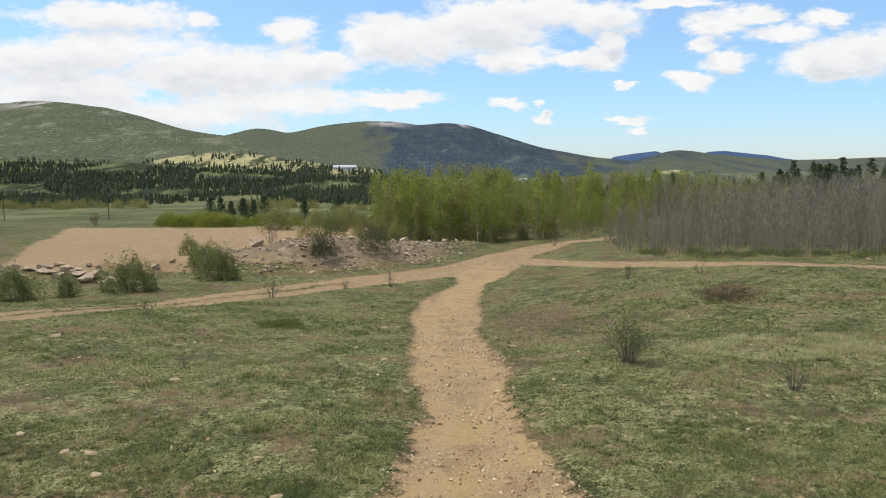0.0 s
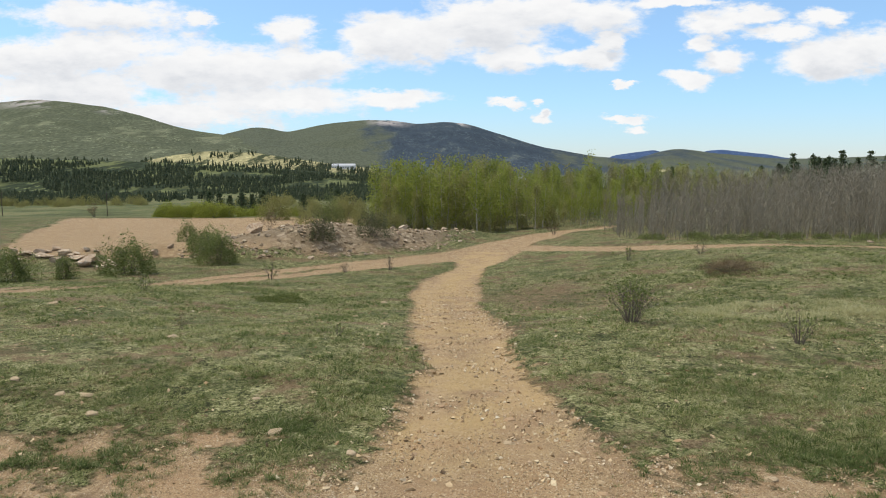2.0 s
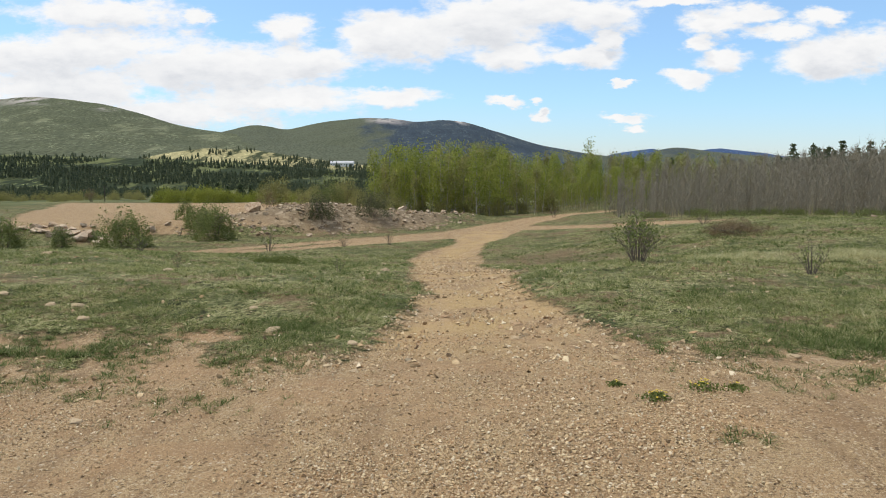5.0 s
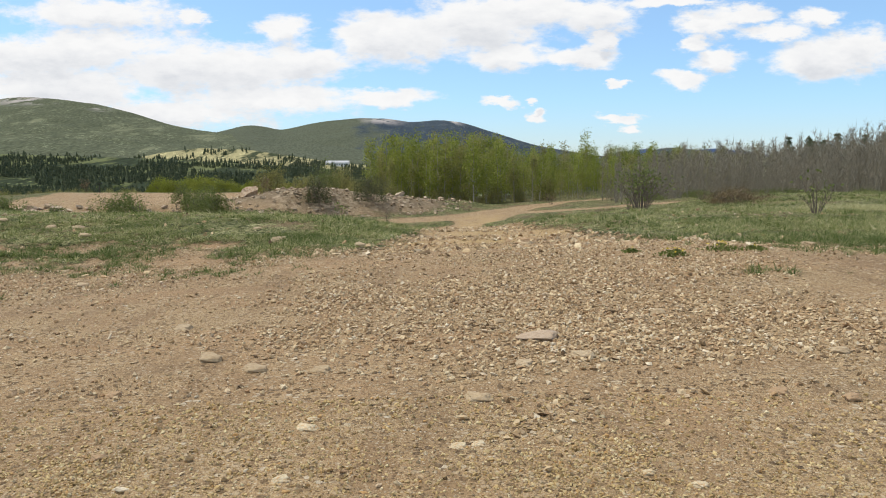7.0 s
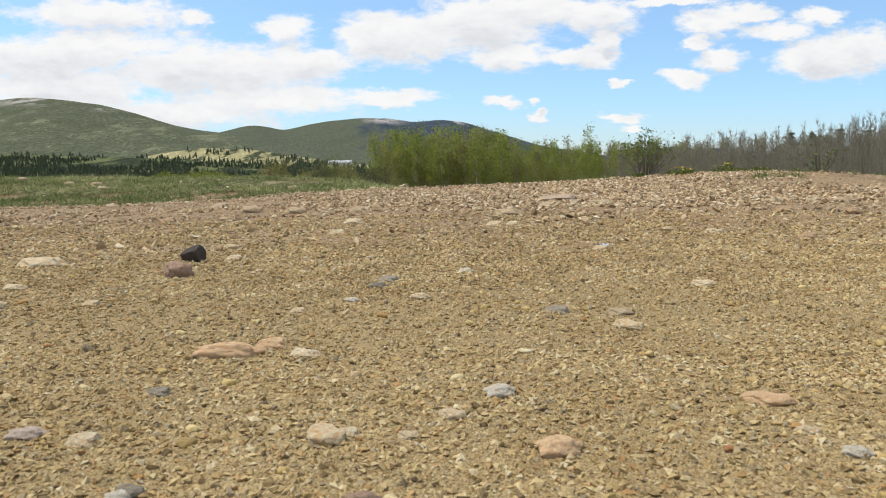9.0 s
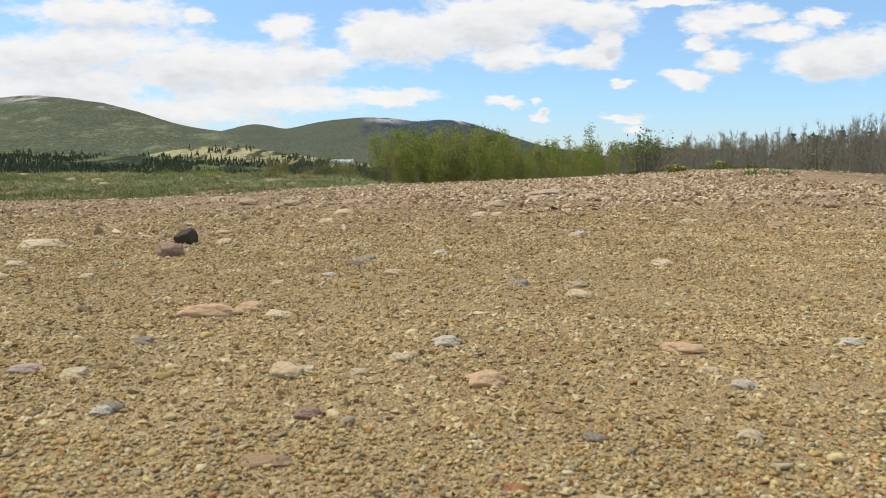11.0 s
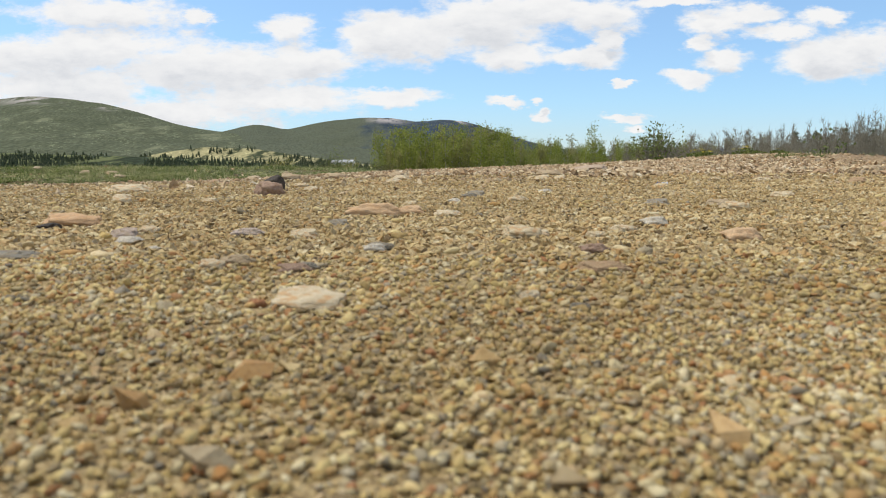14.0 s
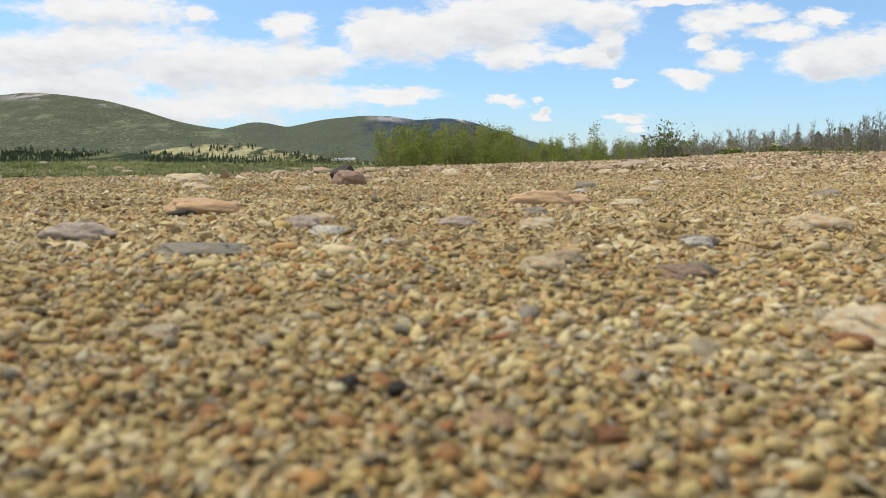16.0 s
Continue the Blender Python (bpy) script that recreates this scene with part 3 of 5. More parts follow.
def scatter(name, verts, faces, places, scales, material, flat=1.0, smooth=True, lean=0.35):
    """Many turned and scaled copies of a small form as one mesh."""
    return joined(name, [scattered(verts, faces, places, scales, flat, lean)], material, smooth)


def icosphere(level):
    bm = bmesh.new()
    bmesh.ops.create_icosphere(bm, subdivisions=level, radius=1.0)
    v, f = np.array([p.co[:] for p in bm.verts]), np.array([[p.index for p in g.verts] for g in bm.faces])
    bm.free()
    return v, f


def pebble_form(level, seed, angular=0.25, cut=0.55):
    """A worn, uneven stone about two units across."""
    r = np.random.default_rng(seed)
    v, f = icosphere(level)
    out = v.copy()
    for _ in range(9):
        d = r.normal(size=3)
        d /= np.linalg.norm(d)
        reach = r.uniform(cut, cut + 0.35)
        over = np.maximum(out @ d - reach, 0)
        out -= over[:, None] * d * (0.75 + angular)
    if level < 3:
        out *= 1 + 0.06 * r.normal(size=(len(v), 1))
    else:
        shift = Vector((seed, 0, 0))
        out *= np.array([[1 + 0.16 * noise.noise(Vector(p) * 1.9 + shift) + 0.07 * noise.noise(Vector(p) * 5.0 + shift)] for p in v])
    return out, f


# ---- materials of things ----
def leaf_material(name, dark, mid, light, through_light=0.35):
    m, n, shader, at = surface(name, 0.7, 0.2)
    pick = n.put("ShaderNodeNewGeometry").outputs["Random Per Island"]
    tree = n.put("ShaderNodeObjectInfo").outputs["Random"]
    col = n.ramp(n.math("ADD", n.math("MULTIPLY", pick, 0.65), n.math("MULTIPLY", tree, 0.35)), (0.1, dark), (0.5, mid), (0.95, light))
    n.to(col, shader.inputs["Base Color"])
    back = n.put("ShaderNodeBsdfTranslucent")
    n.to(col, back.inputs[0])
    both = n.put("ShaderNodeMixShader")
    both.inputs[0].default_value = through_light
    n.to(shader.outputs[0], both.inputs[1]), n.to(back.outputs[0], both.inputs[2])
    out = [k for k in n.tree.nodes if k.bl_idname == "ShaderNodeOutputMaterial"][0]
    n.to(both.outputs[0], out.inputs[0])
    return m


def bark_material(name, a, b, scale=6.0, marks=0.0):
    m, n, shader, at = surface(name, 0.85, 0.2)
    grain = n.noise(n.vec("MULTIPLY", at, (3.0, 3.0, 1.0)), scale, 5, 0.65)
    col = n.mix(n.span(grain, 0.35, 0.65), a, b)
    tree = n.put("ShaderNodeObjectInfo").outputs["Random"]
    col = n.mix(n.math("MULTIPLY", tree, 0.45), col, tuple(c * 0.6 for c in b))
    if marks:
        ring = n.span(n.noise(n.vec("MULTIPLY", at, (2.0, 2.0, 9.0)), 2.0, 3), 0.60, 0.66)
        col = n.mix(n.math("MULTIPLY", ring, marks), col, (0.06, 0.05, 0.045))
    n.to(col, shader.inputs["Base Color"])
    n.to(n.bump(grain, 0.02, 0.6), shader.inputs["Normal"])
    return m


def stone_material(name, *tones, random_from="Random Per Island", scale=60.0, bump=0.003, vein=0.8, rust=0.0, damp=0.0, dust=0.0):
    m, n, shader, at = surface(name, 0.85, 0.25)
    pick = n.put("ShaderNodeNewGeometry").outputs["Random Per Island"] if random_from == "Random Per Island" else n.put("ShaderNodeObjectInfo").outputs["Random"]
    col = n.ramp(pick, *[(k / max(len(tones) - 1, 1), t) for k, t in enumerate(tones)]) if len(tones) > 1 else None
    veins = n.noise(at, scale, 5, 0.65)
    specks = n.noise(at, scale * 4, 3, 0.7)
    base = col if col is not None else tones[0]
    col = n.mix(n.math("MULTIPLY", n.span(veins, 0.44, 0.62), vein), base, (0.56, 0.42, 0.30), "MULTIPLY")
    col = n.mix(n.math("MULTIPLY", n.span(specks, 0.55, 0.75), 0.30), col, (0.70, 0.64, 0.56))
    if rust:
        stain = n.span(n.noise(at, scale * 0.6, 4, 0.6), 0.50, 0.62)
        col = n.mix(n.math("MULTIPLY", stain, rust), col, (0.50, 0.27, 0.10))
    if dust:
        col = n.mix(n.math("MULTIPLY", n.span(n.noise(at, scale * 0.9, 6, 0.7), 0.44, 0.62), dust), col, (0.40, 0.305, 0.165))
        col = n.mix(n.math("MULTIPLY", n.span(n.cells(at, scale * 3.0, out="Color"), 0.55, 0.85), 0.30), col, (0.20, 0.15, 0.10))
    if damp:
        col = n.mix(n.math("MULTIPLY", n.span(n.noise(at, 4.5, 4, 0.65), 0.40, 0.56), damp), col, (0.62, 0.56, 0.44), "MULTIPLY")
    n.to(col, shader.inputs["Base Color"])
    n.to(n.bump(n.math("ADD", veins, n.math("MULTIPLY", specks, 0.5)), bump, 0.8), shader.inputs["Normal"])
    return m


ASPEN_LEAF = leaf_material("young_aspen_leaves", (0.165, 0.198, 0.034), (0.260, 0.290, 0.058), (0.36, 0.375, 0.095), 0.6)
OLIVE_LEAF = leaf_material("opening_aspen_buds", (0.205, 0.200, 0.064), (0.285, 0.272, 0.090), (0.355, 0.325, 0.130), 0.45)
WILLOW_LEAF = leaf_material("grey_green_shrub_leaves", (0.105, 0.130, 0.040), (0.170, 0.200, 0.062), (0.245, 0.270, 0.095), 0.5)
PINE_NEEDLE = leaf_material("dark_pine_needles", (0.055, 0.078, 0.040), (0.090, 0.118, 0.058), (0.14, 0.165, 0.080), 0.4)
RUST_LEAF = leaf_material("dry_brown_brush", (0.125, 0.088, 0.046), (0.20, 0.145, 0.078), (0.28, 0.215, 0.12), 0.25)
ASPEN_BARK = bark_material("pale_aspen_bark", (0.42, 0.39, 0.32), (0.30, 0.27, 0.21), 6.0, 0.8)
TWIG = bark_material("grey_brown_twigs", (0.335, 0.296, 0.215), (0.235, 0.206, 0.148))
STEM = bark_material("dark_shrub_stems", (0.20, 0.16, 0.125), (0.12, 0.095, 0.075))
PINE_BARK = bark_material("dark_pine_bark", (0.08, 0.055, 0.04), (0.045, 0.032, 0.025))
GRAIN = stone_material("sorted_gravel_grains", (0.177, 0.127, 0.063), (0.419, 0.304, 0.119), (0.530, 0.396, 0.155), (0.586, 0.458, 0.194), (0.642, 0.524, 0.252),
                       (0.456, 0.235, 0.072), (0.586, 0.460, 0.200), (0.660, 0.580, 0.369), (0.307, 0.253, 0.167), (0.521, 0.386, 0.142), (0.344, 0.158, 0.063),
                       (0.567, 0.442, 0.180), (0.233, 0.207, 0.158), (0.623, 0.515, 0.288), (0.502, 0.359, 0.194), scale=260.0, bump=0.0008, vein=0.4, damp=0.5)
GRIT = stone_material("angular_grit", (0.150, 0.103, 0.048), (0.442, 0.324, 0.144), (0.548, 0.417, 0.196), (0.389, 0.274, 0.126), (0.619, 0.492, 0.255), (0.460, 0.278, 0.111), (0.583, 0.455, 0.222),
                      (0.671, 0.572, 0.355), (0.301, 0.236, 0.144), (0.530, 0.396, 0.178), (0.627, 0.505, 0.277), scale=260.0, bump=0.0008, vein=0.35, damp=0.5)
PEBBLE = stone_material("tan_pebbles", (0.14, 0.092, 0.050), (0.42, 0.300, 0.160), (0.60, 0.46, 0.270), (0.28, 0.185, 0.095), (0.66, 0.54, 0.34), (0.46, 0.325, 0.175), (0.36, 0.225, 0.112), (0.72, 0.63, 0.45), scale=80.0, bump=0.002, vein=0.3)
RUBBLE = stone_material("granite_rubble", (0.14, 0.104, 0.064), (0.30, 0.225, 0.138), (0.46, 0.365, 0.235), (0.21, 0.155, 0.094), (0.58, 0.49, 0.35), scale=8.0, bump=0.02)
GRANITE = stone_material("pale_granite", (0.50, 0.40, 0.285), (0.42, 0.32, 0.215), (0.58, 0.485, 0.36), random_from="Random", scale=5.0, bump=0.03)


# ---- trees ----
def wander(height, lean, segs, bend, r):
    zs = np.linspace(0, height, segs)
    off = np.cumsum(r.normal(0, bend, (segs, 2)), 0)
    off -= off[0]
    return np.column_stack([off[:, 0] + lean[0] * zs, off[:, 1] + lean[1] * zs, zs])


def aspen(seed, height, leaf, leafy=1.0):
    """A young aspen: thin pale trunk, rising limbs, airy crown of small leaf clumps."""
    r = np.random.default_rng(seed)
    tree = new("aspen_tree")
    trunk = wander(height, r.normal(0, 0.03, 2), 8, 0.05, r)
    wood, crown = Soup(), Soup()
    wood.tube(trunk, np.linspace(0.075, 0.012, 8) * height / 8, 5)
    spots = []
    for k in range(22):
        h = r.uniform(0.10, 0.97)
        base = np.array([np.interp(h * height, trunk[:, 2], trunk[:, i]) for i in range(3)])
        w, out = r.uniform(0, 2 * math.pi), height * r.uniform(0.10, 0.19) * math.sin(min(1, 0.25 + h) * math.pi * 0.8 + 0.3)
        tip = base + (math.cos(w) * out, math.sin(w) * out, out * r.uniform(0.9, 1.7))
        middle = (base + tip) / 2 + (0, 0, -0.08 * out)
        wood.tube([base, middle, tip], [0.022, 0.014, 0.005], 3)
        for t in np.linspace(0.3, 1.08, 5):
            c = base + (tip - base) * t
            spots.append(c + np.clip(r.normal(0, 1, (int(9 * leafy), 3)), -1.5, 1.5) * (0.22 + 0.02 * height) * (1, 1, 1.3))
    crown.leaves(np.concatenate(spots), 0.115, 0.5)
    part("trunk", wood.mesh("aspen_trunk", ASPEN_BARK), tree)
    part("crown", crown.mesh("aspen_crown", leaf), tree)
    return tagged(tree, "slender young aspen with fresh yellow-green leaves and a pale trunk" if leaf is ASPEN_LEAF
                  else "slender young aspen with sparse olive opening buds", "tree", "aspens along the track")


def bare_aspen(seed, height):
    """A leafless aspen sapling: one thin stem with many steep twigs."""
    r = np.random.default_rng(seed)
    tree = new("bare_aspen_tree")
    trunk = wander(height, r.normal(0, 0.03, 2), 7, 0.05, r)
    wood, twigs = Soup(), Soup()
    wood.tube(trunk, np.linspace(0.05, 0.008, 7) * height / 6, 5)
    for k in range(38):
        h = 0.03 + 0.94 * r.random() ** 1.35
        base = np.array([np.interp(h * height, trunk[:, 2], trunk[:, i]) for i in range(3)])
        w, out = r.uniform(0, 2 * math.pi), height * r.uniform(0.05, 0.12) * (1.15 - 0.75 * h)
        tip = base + (math.cos(w) * out, math.sin(w) * out, out * r.uniform(0.6, 1.6))
        twigs.tube([base, (base + tip) / 2 + (0, 0, -0.1 * out), tip], [0.014, 0.010, 0.005], 3)
        for _ in range(13):
            s = base + (tip - base) * r.uniform(0.15, 1.0)
            e = s + r.normal(0, 0.20, 3) + (0, 0, r.uniform(0.05, 0.40))
            side = r.normal(0, 0.007, 3)
            twigs.add([s - side, s + side, e], [(0, 1, 2)])
    part("trunk", wood.mesh("bare_aspen_trunk", TWIG), tree)
    part("crown", twigs.mesh("bare_aspen_crown", TWIG), tree)
    return tagged(tree, "leafless grey-brown aspen sapling in a dense thicket", "tree", "bare aspen thicket")


def pine(seed, height, open_crown=False, bulk=1.0):
    """A pine: straight trunk, whorls of branches with tufts of dark needles."""
    r = np.random.default_rng(seed)
    tree = new("pine_tree")
    trunk = wander(height, r.normal(0, 0.01, 2), 6, 0.04, r)
    wood, crown = Soup(), Soup()
    wood.tube(trunk, np.linspace(0.16, 0.02, 6) * height / 10, 6)
    spots = []
    start = 0.35 if open_crown else 0.12
    for h in np.linspace(start, 0.98, 15):
        width = bulk * height * (0.18 if not open_crown else 0.20) * ((1 - h) ** 0.7 + 0.10) * r.uniform(0.75, 1.2)
        for k in range(6):
            w = r.uniform(0, 2 * math.pi)
            base = np.array([0, 0, h * height])
            tip = base + (math.cos(w) * width, math.sin(w) * width, width * r.uniform(-0.25, 0.25))
            wood.tube([base, tip], [0.03, 0.01], 3)
            for t in (0.3, 0.5, 0.7, 0.85, 1.0):
                spots.append(base + (tip - base) * t + r.normal(0, 0.20 * width + 0.08, (3, 3)))
    crown.leaves(np.concatenate(spots), 0.017 * height * bulk ** 0.8, 0.5, 0.7)
    part("trunk", wood.mesh("pine_trunk", PINE_BARK), tree)
    part("crown", crown.mesh("pine_crown", PINE_NEEDLE), tree)
    return tagged(tree, "dark green pine tree behind the meadow", "tree", "pines")


def shrub(seed, width, height, leaf, leaves, label, stems=14, size=0.06, stem_r=0.014, name="shrub", spread=1.0):
    """A bush: stems fanning from the ground, with leaf clumps along them."""
    r = np.random.default_rng(seed)
    bush = new(name)
    wood, crown, spots = Soup(), Soup(), []
    for k in range(stems):
        w, out = r.uniform(0, 2 * math.pi), width / 2 * r.uniform(0.15, 1.0) * spread
        tall = height * r.uniform(0.6, 1.0) * (1 - 0.35 * (out / width * 2) ** 2)
        tip = np.array([math.cos(w) * out, math.sin(w) * out, tall])
        foot = np.array([math.cos(w), math.sin(w), 0]) * width * 0.06 + (0, 0, -0.03)
        middle = foot + (tip - foot) * (0.35, 0.35, 0.55)
        wood.tube([foot, middle, tip], [stem_r, stem_r * 0.75, stem_r * 0.3], 4)
        for _ in range(4):
            s = middle + (tip - middle) * r.uniform(0, 0.9)
            e = s + r.normal(0, 0.10 * height, 3) + (0, 0, 0.14 * height)
            wood.tube([s, e], [stem_r * 0.5, stem_r * 0.2], 3)
            if leaves:
                spots.append(e + r.normal(0, 0.06 * height + 0.02, (max(3 if leaves > 200 else 1, leaves // (stems * 6)), 3)))
        if leaves:
            ts = r.uniform(0.15, 1.05, max(1, leaves // (stems * 3)))[:, None]
            spots.append(middle + (tip - middle) * ts + r.normal(0, 0.11 * width / 2 + 0.02, (len(ts), 3)))
    part("framework", wood.mesh("shrub_framework", STEM), bush)
    if leaves:
        c = np.concatenate(spots)
        if leaves >= 240:
            n = int(leaves * 8)
            d = r.normal(size=(n, 3))
            d[:, 2] = np.abs(d[:, 2])
            d *= r.uniform(0.45, 1.0, (n, 1)) ** 0.6 / np.linalg.norm(d, axis=1, keepdims=True)
            d *= 1 + 0.34 * np.sin(5 * d[:, :1] + seed) * np.cos(4 * d[:, 1:2] + 2 * d[:, 2:]) + 0.10 * np.sin(11 * d[:, 1:2] + 7 * d[:, 2:] + seed)
            c = np.concatenate([c, d * (width * 0.48, width * 0.48, height * 0.92)])
        c[:, 2] = np.maximum(c[:, 2], 0.02)
        crown.leaves(c, size * (0.46 if leaves >= 240 else 1.0), 0.5)
        part("foliage", crown.mesh("shrub_foliage", leaf), bush)
    return tagged(bush, label, "shrub")


def stand(ob, x, y, turn=0.0, size=1.0, sink=0.03):
    ob.matrix_basis = Matrix.Translation((x, y, float(on_land(x, y)) - sink)) @ Matrix.Rotation(turn, 4, "Z") @ Matrix.Diagonal((size, size, size, 1))
    return ob


def plant(kinds, spots, low=0.85, high=1.15):
    """Copies of the kinds at the spots; the first of each kind stands at one of them too."""
    for k, (x, y) in enumerate(spots):
        ob = kinds[k % len(kinds)]
        if k >= len(kinds):
            ob = copy_thing(ob, Matrix())
        stand(ob, float(x), float(y), random.uniform(0, 6.28), random.uniform(low, high))


def spread_out(n, inside, x0, x1, y0, y1, gap, seed):
    """Up to n scattered spots within a part of the plan, no two nearer than gap."""
    r, got = np.random.default_rng(seed), []
    for _ in range(n * 60):
        p = (r.uniform(x0, x1), r.uniform(y0, y1))
        if inside(*p) and all((p[0] - q[0]) ** 2 + (p[1] - q[1]) ** 2 > gap * gap for q in got):
            got.append(p)
            if len(got) == n:
                break
    return got


def in_green(x, y):
    side = x / y
    front = np.interp(side, (-0.10, -0.03, 0.03, 0.075, 0.11, 0.18, 0.26, 0.40), (104, 98, 95, 94, 95, 97, 98, 98))
    return -0.09 < side < 0.275 and y > front and beside(np.array(x), np.array(y), NORTH_ROAD) > 0.8


def in_bare(x, y):
    side = x / y
    front = np.interp(side, (0.18, 0.208, 0.238, 0.276, 0.33, 0.40, 0.58, 0.75), (94, 87, 76, 66.5, 61.5, 59.5, 58, 60))
    return 0.215 < side < 0.72 and front < y < front + 34 and beside(np.array(x), np.array(y), EAST_ROAD) > 1.0


grove = [aspen(100 + k, 8.0, ASPEN_LEAF if k % 4 else OLIVE_LEAF, 1.0) for k in range(7)]
for k, (x, y) in enumerate(spread_out(240, in_green, -13, 35, 86, 126, 1.05, 1)):
    ob = grove[k] if k < 7 else copy_thing(grove[k % 7], Matrix())
    top = y * np.interp(x / y, (-0.09, -0.06, 0.0, 0.05, 0.088, 0.12, 0.15, 0.25), (0.042, 0.050, 0.050, 0.048, 0.040, 0.026, 0.020, 0.020))
    stand(ob, x, y, random.uniform(0, 6.28), (top - float(land(x, y))) / 8.6 * random.uniform(0.52, 1.08))
stand(copy_thing(grove[2], Matrix()), 24.8, 124.5, 1.0, 1.20)
stand(copy_thing(grove[4], Matrix()), 20.6, 122.0, 2.0, 1.02)
sapling = [bare_aspen(200 + k, 6.0) for k in range(8)]
for k, (x, y) in enumerate(spread_out(295, in_bare, 10, 66, 56, 92, 0.75, 2)):
    ob = sapling[k] if k < 8 else copy_thing(sapling[k % 8], Matrix())
    top = y * np.interp(x / y, (0.19, 0.25, 0.28, 0.31, 0.45, 0.62), (0.018, 0.020, 0.027, 0.038, 0.052, 0.080))
    stand(ob, x, y, random.uniform(0, 6.28), min(1.15, (top - float(land(x, y))) / 6.2 * random.uniform(0.72, 1.05)))
plant([aspen(130 + k, 8.0, OLIVE_LEAF, 0.7) for k in range(2)],
      spread_out(46, lambda x, y: 0.22 < x / y < 0.46 and y > np.interp(x / y, (0.22, 0.29, 0.33), (148, 140, 98)), 15, 66, 98, 172, 1.8, 3), 0.70, 0.88)
for k, (x, y) in enumerate(spread_out(95, lambda x, y: 0.075 < x / y < 0.38, 11, 66, 142, 170, 1.3, 33)):
    stand(copy_thing(grove[k % 7], Matrix()), x, y, random.uniform(0, 6.28), (4.9 - float(land(x, y))) / 8.6 * random.uniform(0.80, 1.05))
plant([pine(300 + k, 12.0, k == 1) for k in range(4)],
      spread_out(44, lambda x, y: 0.445 < x / y < 0.60, 60, 130, 150, 215, 2.5, 4), 0.78, 1.1)
plant([pine(320 + k, 8.5) for k in range(2)], spread_out(16, lambda x, y: 0.26 < x / y < 0.45, 40, 100, 160, 215, 2.5, 6), 1.0, 1.35)
plant([pine(310 + k, 6.4, False, 1.7) for k in range(3)],
      [(-59, 190), (-57, 192), (-54, 191), (-51.5, 194), (-50.5, 189), (-48.5, 192), (-46.5, 195), (-28, 200), (-38, 205)], 0.8, 1.2)


# the deeper rows of the thicket
back_rows = np.array(spread_out(330, lambda x, y: 0.22 < x / y < 0.72 and y > np.interp(x / y, (0.22, 0.28, 0.33), (138, 130, 90)), 18, 100, 90, 160, 1.2, 12) + spread_out(430, in_bare, 10, 66, 56, 94, 0.5, 13))
r = np.random.default_rng(12)
sap = Soup()
sap.tube([(0, 0, 0), (0.02, 0.01, 0.5), (0.0, 0.03, 1)], [0.008, 0.005, 0.001], 3)
for _ in range(150):
    h, w = r.uniform(0.15, 0.95), r.uniform(0, 6.28)
    s0 = np.array([math.cos(w) * 0.02, math.sin(w) * 0.02, h]) + r.normal(0, 0.035, 3)
    e0 = s0 + (math.cos(w) * r.uniform(0.01, 0.08), math.sin(w) * r.uniform(0.01, 0.08), r.uniform(0.05, 0.14))
    sd = r.normal(0, 0.0016, 3)
    sap.add([s0 - sd, s0 + sd, e0], [(0, 1, 2)])
tops = np.where(back_rows[:, 1] > 95, np.interp(back_rows[:, 0] / back_rows[:, 1], (0.22, 0.45, 0.62), (3.6, 3.9, 5.0)),
                back_rows[:, 1] * np.interp(back_rows[:, 0] / back_rows[:, 1], (0.19, 0.25, 0.28, 0.31, 0.45, 0.62), (0.002, 0.008, 0.014, 0.022, 0.032, 0.050)))
heights = (tops - land(back_rows[:, 0], back_rows[:, 1])) * r.uniform(0.75, 1.06, len(back_rows))
tagged(new("bare_thicket", scatter("bare_thicket", np.concatenate(sap.v), np.concatenate(sap.f),
       np.column_stack([back_rows, land(back_rows[:, 0], back_rows[:, 1])]), heights, TWIG, 1.0, False, 0.04)),
       "dense grey-brown thicket of leafless aspen saplings", "thicket", kind="stuff")


# ---- shrubs ----
DARK_LEAF = leaf_material("dark_shrub_leaves", (0.070, 0.078, 0.036), (0.115, 0.122, 0.056), (0.165, 0.170, 0.082), 0.4)
SAGE = "rounded grey-green willow shrub beside the dirt road"
stand(shrub(401, 4.3, 2.7, WILLOW_LEAF, 900, SAGE, 26, 0.12), -23.6, 55.8)
stand(shrub(402, 4.2, 3.0, WILLOW_LEAF, 900, "tall grey-green shrub at the foot of the rubble bank", 26, 0.12), -19.0, 62.7)
stand(shrub(403, 3.4, 2.4, WILLOW_LEAF, 600, SAGE, 20, 0.12), -29.2, 50.3)
stand(shrub(404, 1.8, 1.7, WILLOW_LEAF, 280, SAGE, 14, 0.10), -26.5, 52.2)
stand(shrub(405, 1.7, 1.4, WILLOW_LEAF, 140, "small thin green shrub by the track", 12, 0.07), -12.1, 52.2)
stand(shrub(406, 1.2, 0.95, WILLOW_LEAF, 110, "small leafy green shrub in the grass", 10, 0.06), -15.2, 37.7)
stand(shrub(407, 1.4, 0.8, RUST_LEAF, 30, "low leafless shrub in the grass", 12, 0.04), -7.5, 56.9)
stand(shrub(408, 1.2, 1.2, RUST_LEAF, 20, "thin leafless shrub by the track", 10, 0.04), -4.1, 58.2)
stand(shrub(409, 1.2, 1.1, WILLOW_LEAF, 90, "small dark green shrub beside the road", 12, 0.07), 13.2, 53.0)
stand(shrub(410, 2.0, 1.5, WILLOW_LEAF, 230, "grey many-stemmed shrub with sparse green leaves", 48, 0.045, 0.010, "shrub", 1.1), 5.8, 22.9)
